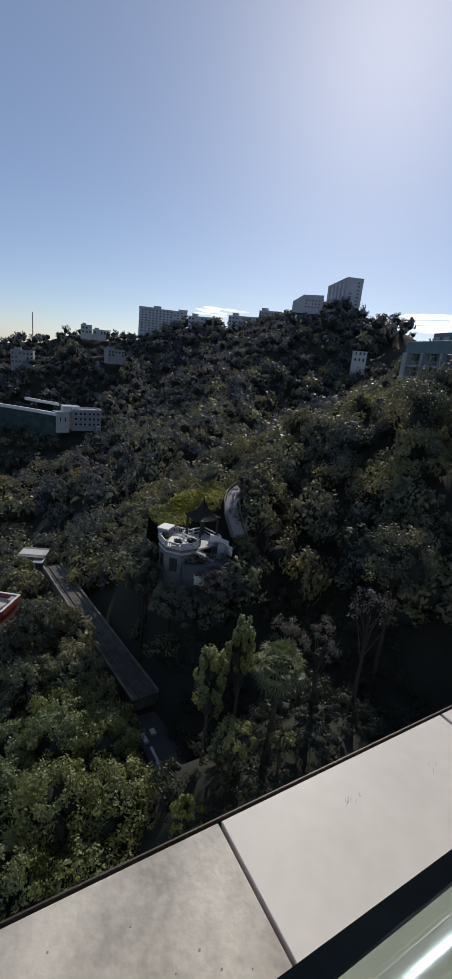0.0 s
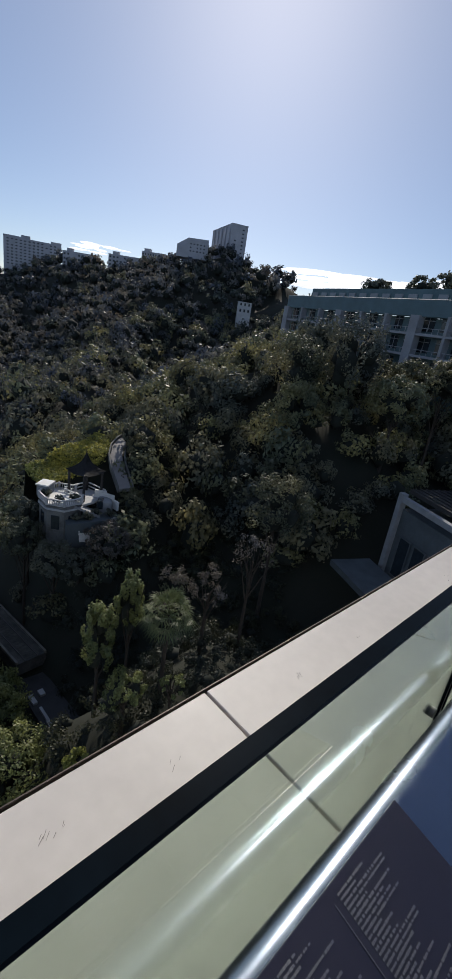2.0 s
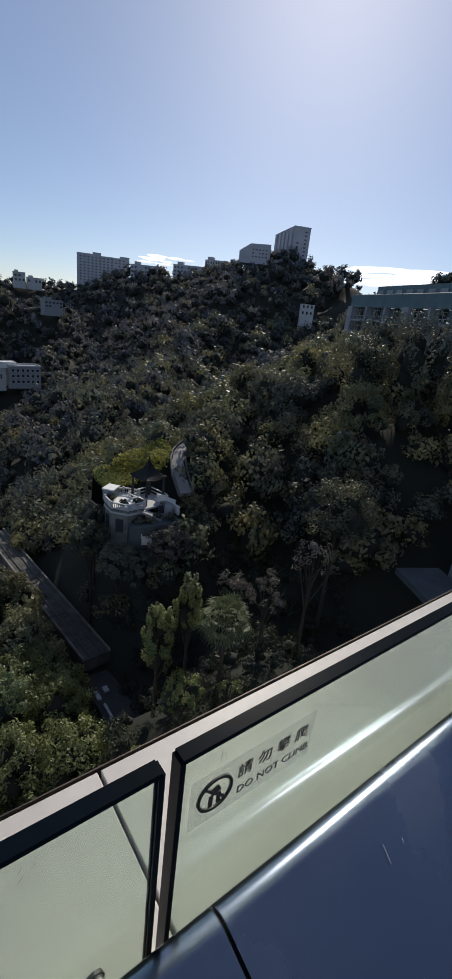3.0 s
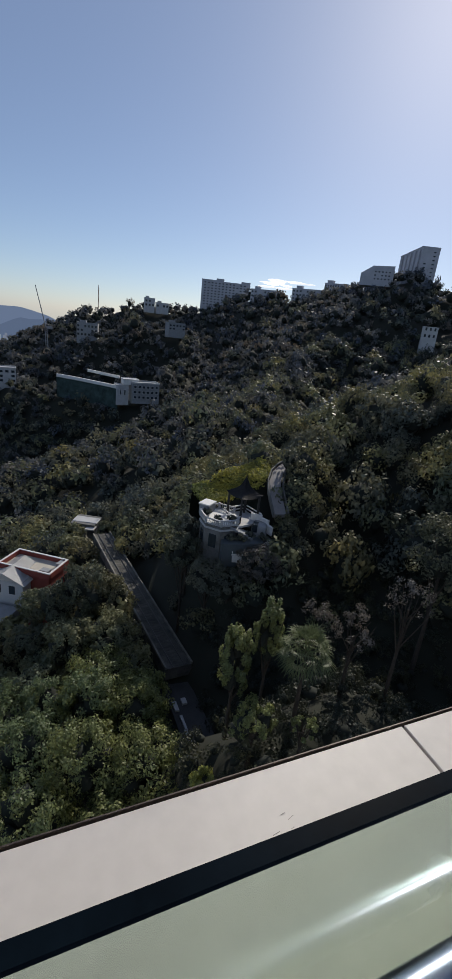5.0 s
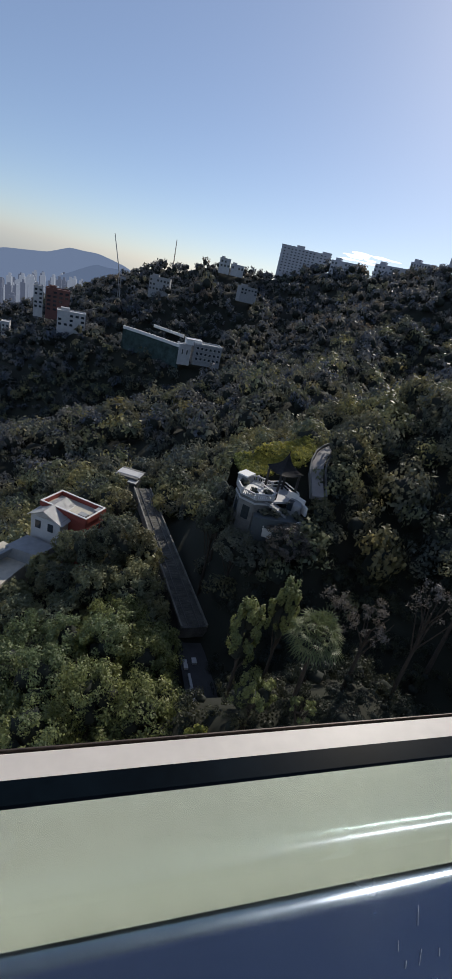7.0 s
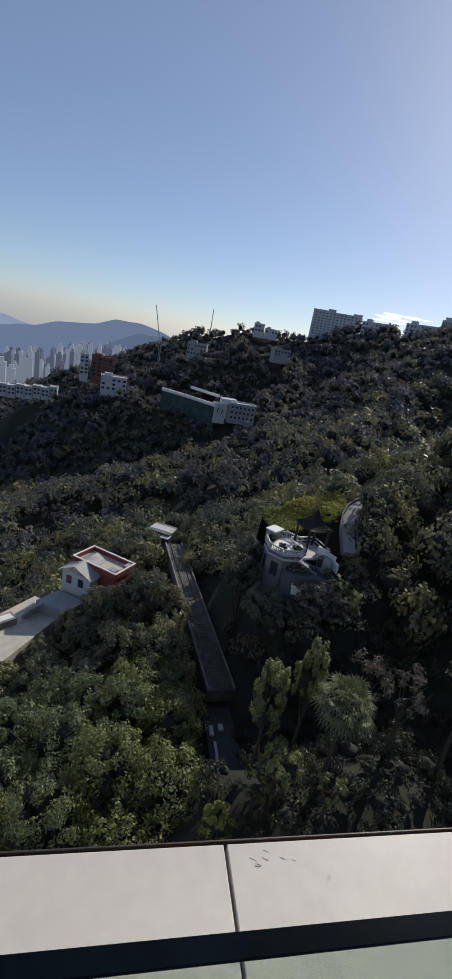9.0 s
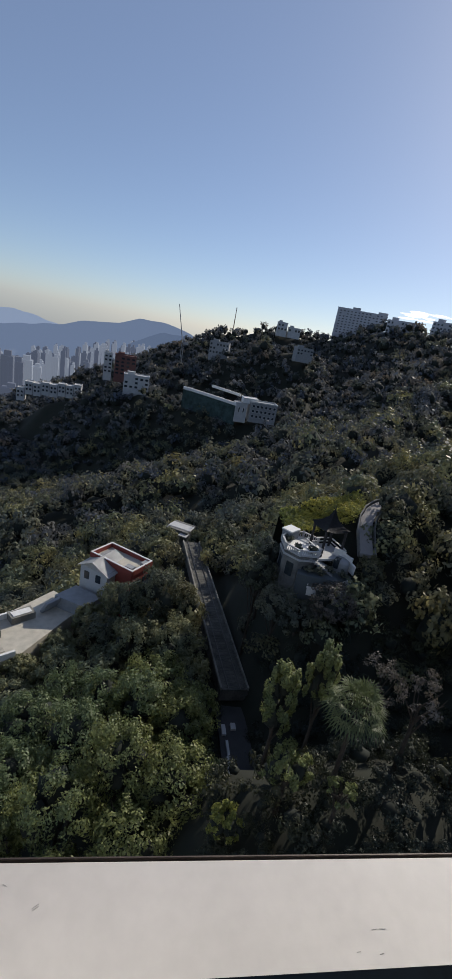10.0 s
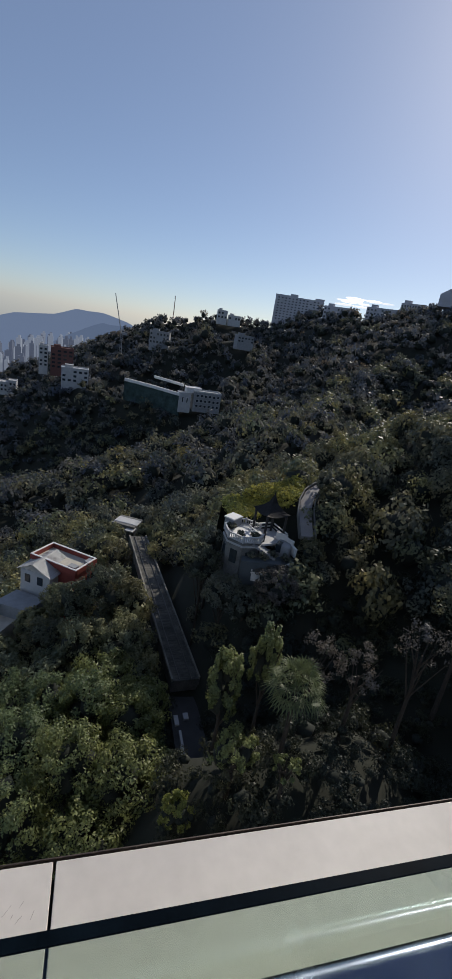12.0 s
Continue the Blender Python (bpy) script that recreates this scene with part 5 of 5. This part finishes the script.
# fan palm
palm = thing("fan_palm", pose(21.4, 22.9, ground_at(21.4, 22.9)), "tall fan palm with a full round head of fronds", "palm")
ph = -21.9 - ground_at(21.4, 22.9)
bm = bmesh.new()
tube(bm, (0, 0, -0.5), (0, 0, ph), 0.2, 0.15, 10)
part("trunk", bm, BARK, palm)
rp = random.Random(5)
for k in range(44):
    a_, e_ = k * 2.4, radians(80 - 125 * (k / 44))
    d_ = Vector((math.cos(a_) * math.cos(e_), math.sin(a_) * math.cos(e_), math.sin(e_)))
    hub = Vector((0, 0, ph)) + d_ * rp.uniform(1.0, 1.5)
    bm = bmesh.new()
    tube(bm, (0, 0, ph - 0.15), hub, 0.022, 0.014, 5)
    side_ = d_.cross(Vector((0, 0, 1))).normalized()
    up_ = side_.cross(d_)
    for j in range(9):
        f_ = radians(-72 + 18 * j)
        tip = hub + (d_ * math.cos(f_) + side_ * math.sin(f_)) * 1.25 - Vector((0, 0, 0.35 + 0.2 * abs(math.sin(f_))))
        mid_ = hub + (d_ * math.cos(f_) + side_ * math.sin(f_)) * 0.6 + up_ * 0.05
        w_ = (side_ * math.cos(f_) - d_ * math.sin(f_)) * 0.06
        v = [bm.verts.new(p) for p in (hub, mid_ - w_, tip, mid_ + w_)]
        bm.faces.new(v)
    me = bpy.data.meshes.new("frond")
    bm.to_mesh(me)
    bm.free()
    me.materials.append(LEAF_PALM)
    part("frond", me, None, palm)


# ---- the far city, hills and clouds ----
# Distance haze is painted in: bluish colour plus emission on things that are no lamps.
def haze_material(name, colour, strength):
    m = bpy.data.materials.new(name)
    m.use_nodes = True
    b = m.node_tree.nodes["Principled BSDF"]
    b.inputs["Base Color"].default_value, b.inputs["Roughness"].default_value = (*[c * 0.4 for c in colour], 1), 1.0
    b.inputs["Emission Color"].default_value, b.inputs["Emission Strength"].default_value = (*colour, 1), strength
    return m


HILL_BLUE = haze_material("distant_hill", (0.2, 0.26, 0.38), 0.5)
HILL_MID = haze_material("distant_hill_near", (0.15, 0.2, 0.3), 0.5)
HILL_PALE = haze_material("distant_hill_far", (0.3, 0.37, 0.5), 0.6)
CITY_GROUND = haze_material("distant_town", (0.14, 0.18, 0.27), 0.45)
# Sunlit cloud brightness comes from emission in the material.
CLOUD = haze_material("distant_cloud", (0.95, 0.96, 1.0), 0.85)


def hill_backdrop(name, crest, depth, drop, mat, label, seed):
    bm = bmesh.new()
    rows_ = []
    xs = np.linspace(crest[0][0], crest[-1][0], 90)
    zs = np.interp(xs, [c[0] for c in crest], [c[2] for c in crest])
    ys = np.interp(xs, [c[0] for c in crest], [c[1] for c in crest])
    for k in range(7):
        s_ = k / 6
        rows_.append([bm.verts.new((x, y - depth * s_, z - 58 - drop * s_ ** 0.8 + 9 * math.sin(x * 0.021 + seed + 2 * math.sin(x * 0.006)) * (0.4 + s_) + 14 * math.sin(x * 0.012 + 5 * s_) * s_)) for x, y, z in zip(xs, ys, zs)])
    for p, q in zip(rows_, rows_[1:]):
        for i in range(len(xs) - 1):
            bm.faces.new((p[i], p[i + 1], q[i + 1], q[i]))
    solid(name, bm, mat, label, "hill", kind="structure", smooth=True)


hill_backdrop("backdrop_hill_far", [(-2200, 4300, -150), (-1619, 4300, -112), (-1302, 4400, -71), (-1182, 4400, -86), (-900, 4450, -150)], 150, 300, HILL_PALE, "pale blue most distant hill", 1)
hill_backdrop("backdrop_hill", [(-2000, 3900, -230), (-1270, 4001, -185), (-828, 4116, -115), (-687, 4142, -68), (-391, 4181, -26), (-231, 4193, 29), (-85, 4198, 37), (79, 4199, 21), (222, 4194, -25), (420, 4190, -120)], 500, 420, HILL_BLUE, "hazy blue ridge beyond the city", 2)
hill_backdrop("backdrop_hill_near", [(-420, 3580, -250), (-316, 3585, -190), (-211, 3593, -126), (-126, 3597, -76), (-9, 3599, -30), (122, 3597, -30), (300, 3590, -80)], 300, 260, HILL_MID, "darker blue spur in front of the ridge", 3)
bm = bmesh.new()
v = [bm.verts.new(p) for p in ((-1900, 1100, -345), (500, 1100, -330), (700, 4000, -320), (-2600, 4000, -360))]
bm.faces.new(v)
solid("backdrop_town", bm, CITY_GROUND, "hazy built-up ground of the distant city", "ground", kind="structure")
rc = random.Random(9)
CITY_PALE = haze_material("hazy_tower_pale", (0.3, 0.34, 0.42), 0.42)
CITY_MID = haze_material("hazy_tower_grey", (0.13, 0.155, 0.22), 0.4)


def tower_mesh(floors_, mat):
    """A slim tower with a stepped head, ribs and floor bands."""
    bm = bmesh.new()
    box(bm, 0, 0, 0.5, 1, 1, 1)
    box(bm, 0.1, 0, 1.02, 0.5, 0.5, 0.05)
    for k in range(4):
        box(bm, -0.42 + 0.28 * k, -0.52, 0.48, 0.1, 0.08, 0.94)
    for k in range(floors_):
        box(bm, 0, -0.5, (k + 0.7) / floors_, 0.98, 0.05, 0.35 / floors_)
    return mesh_of("tower", bm, mat)


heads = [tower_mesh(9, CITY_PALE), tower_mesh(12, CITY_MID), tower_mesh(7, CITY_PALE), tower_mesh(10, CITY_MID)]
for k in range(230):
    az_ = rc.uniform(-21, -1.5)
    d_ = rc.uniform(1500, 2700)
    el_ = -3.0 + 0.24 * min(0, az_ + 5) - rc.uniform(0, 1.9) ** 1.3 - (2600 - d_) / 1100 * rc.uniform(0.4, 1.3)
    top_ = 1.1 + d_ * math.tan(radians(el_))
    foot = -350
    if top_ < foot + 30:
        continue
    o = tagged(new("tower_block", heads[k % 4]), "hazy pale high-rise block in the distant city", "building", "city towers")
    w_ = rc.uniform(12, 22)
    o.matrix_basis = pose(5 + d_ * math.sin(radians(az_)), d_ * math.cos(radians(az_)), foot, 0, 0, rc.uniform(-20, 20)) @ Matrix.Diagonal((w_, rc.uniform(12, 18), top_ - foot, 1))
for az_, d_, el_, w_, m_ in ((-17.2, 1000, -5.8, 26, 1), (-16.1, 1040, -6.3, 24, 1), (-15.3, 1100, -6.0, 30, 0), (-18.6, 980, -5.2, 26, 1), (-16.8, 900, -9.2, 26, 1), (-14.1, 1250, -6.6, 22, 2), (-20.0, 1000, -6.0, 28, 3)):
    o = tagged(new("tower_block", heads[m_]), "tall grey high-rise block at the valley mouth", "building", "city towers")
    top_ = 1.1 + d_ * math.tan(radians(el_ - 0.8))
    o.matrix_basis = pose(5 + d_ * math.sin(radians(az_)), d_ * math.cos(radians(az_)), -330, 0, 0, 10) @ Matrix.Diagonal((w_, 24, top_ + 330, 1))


def cloud(cx, cy, cz, length, tall, turn, seed, streaks):
    rng_s = random.Random(seed)
    bm = bmesh.new()
    for _ in range(streaks):
        made = bmesh.ops.create_icosphere(bm, subdivisions=2, radius=1.0)["verts"]
        x, z = rng_s.uniform(-0.5, 0.5) * length, rng_s.uniform(-0.5, 0.5) * tall
        bmesh.ops.transform(bm, matrix=pose(x, rng_s.uniform(-40, 40), z) @ Matrix.Diagonal((length * rng_s.uniform(0.08, 0.2), 40, tall * rng_s.uniform(0.06, 0.16), 1)), verts=made)
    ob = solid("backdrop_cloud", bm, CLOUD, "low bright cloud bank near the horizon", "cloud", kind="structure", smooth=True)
    ob.matrix_basis = pose(cx, cy, cz - 50, 0, 0, turn)


cloud(3760, 2080, 500, 1500, 120, -60, 1, 60)
cloud(4100, 1100, 520, 1300, 130, -72, 2, 46)
cloud(3380, 2640, 455, 500, 80, -52, 3, 24)
cloud(2080, 3760, 440, 420, 70, -28, 4, 16)

# ---- from plan units to metres ----
for ob in scene.objects:
    far_off = ob.name.startswith(("backdrop_hill", "backdrop_cloud"))     # these are placed in metres
    if ob.parent is None and ob.type not in ("CAMERA", "LIGHT") and not far_off:
        ob.matrix_basis = Matrix.Scale(UNIT, 4) @ ob.matrix_basis
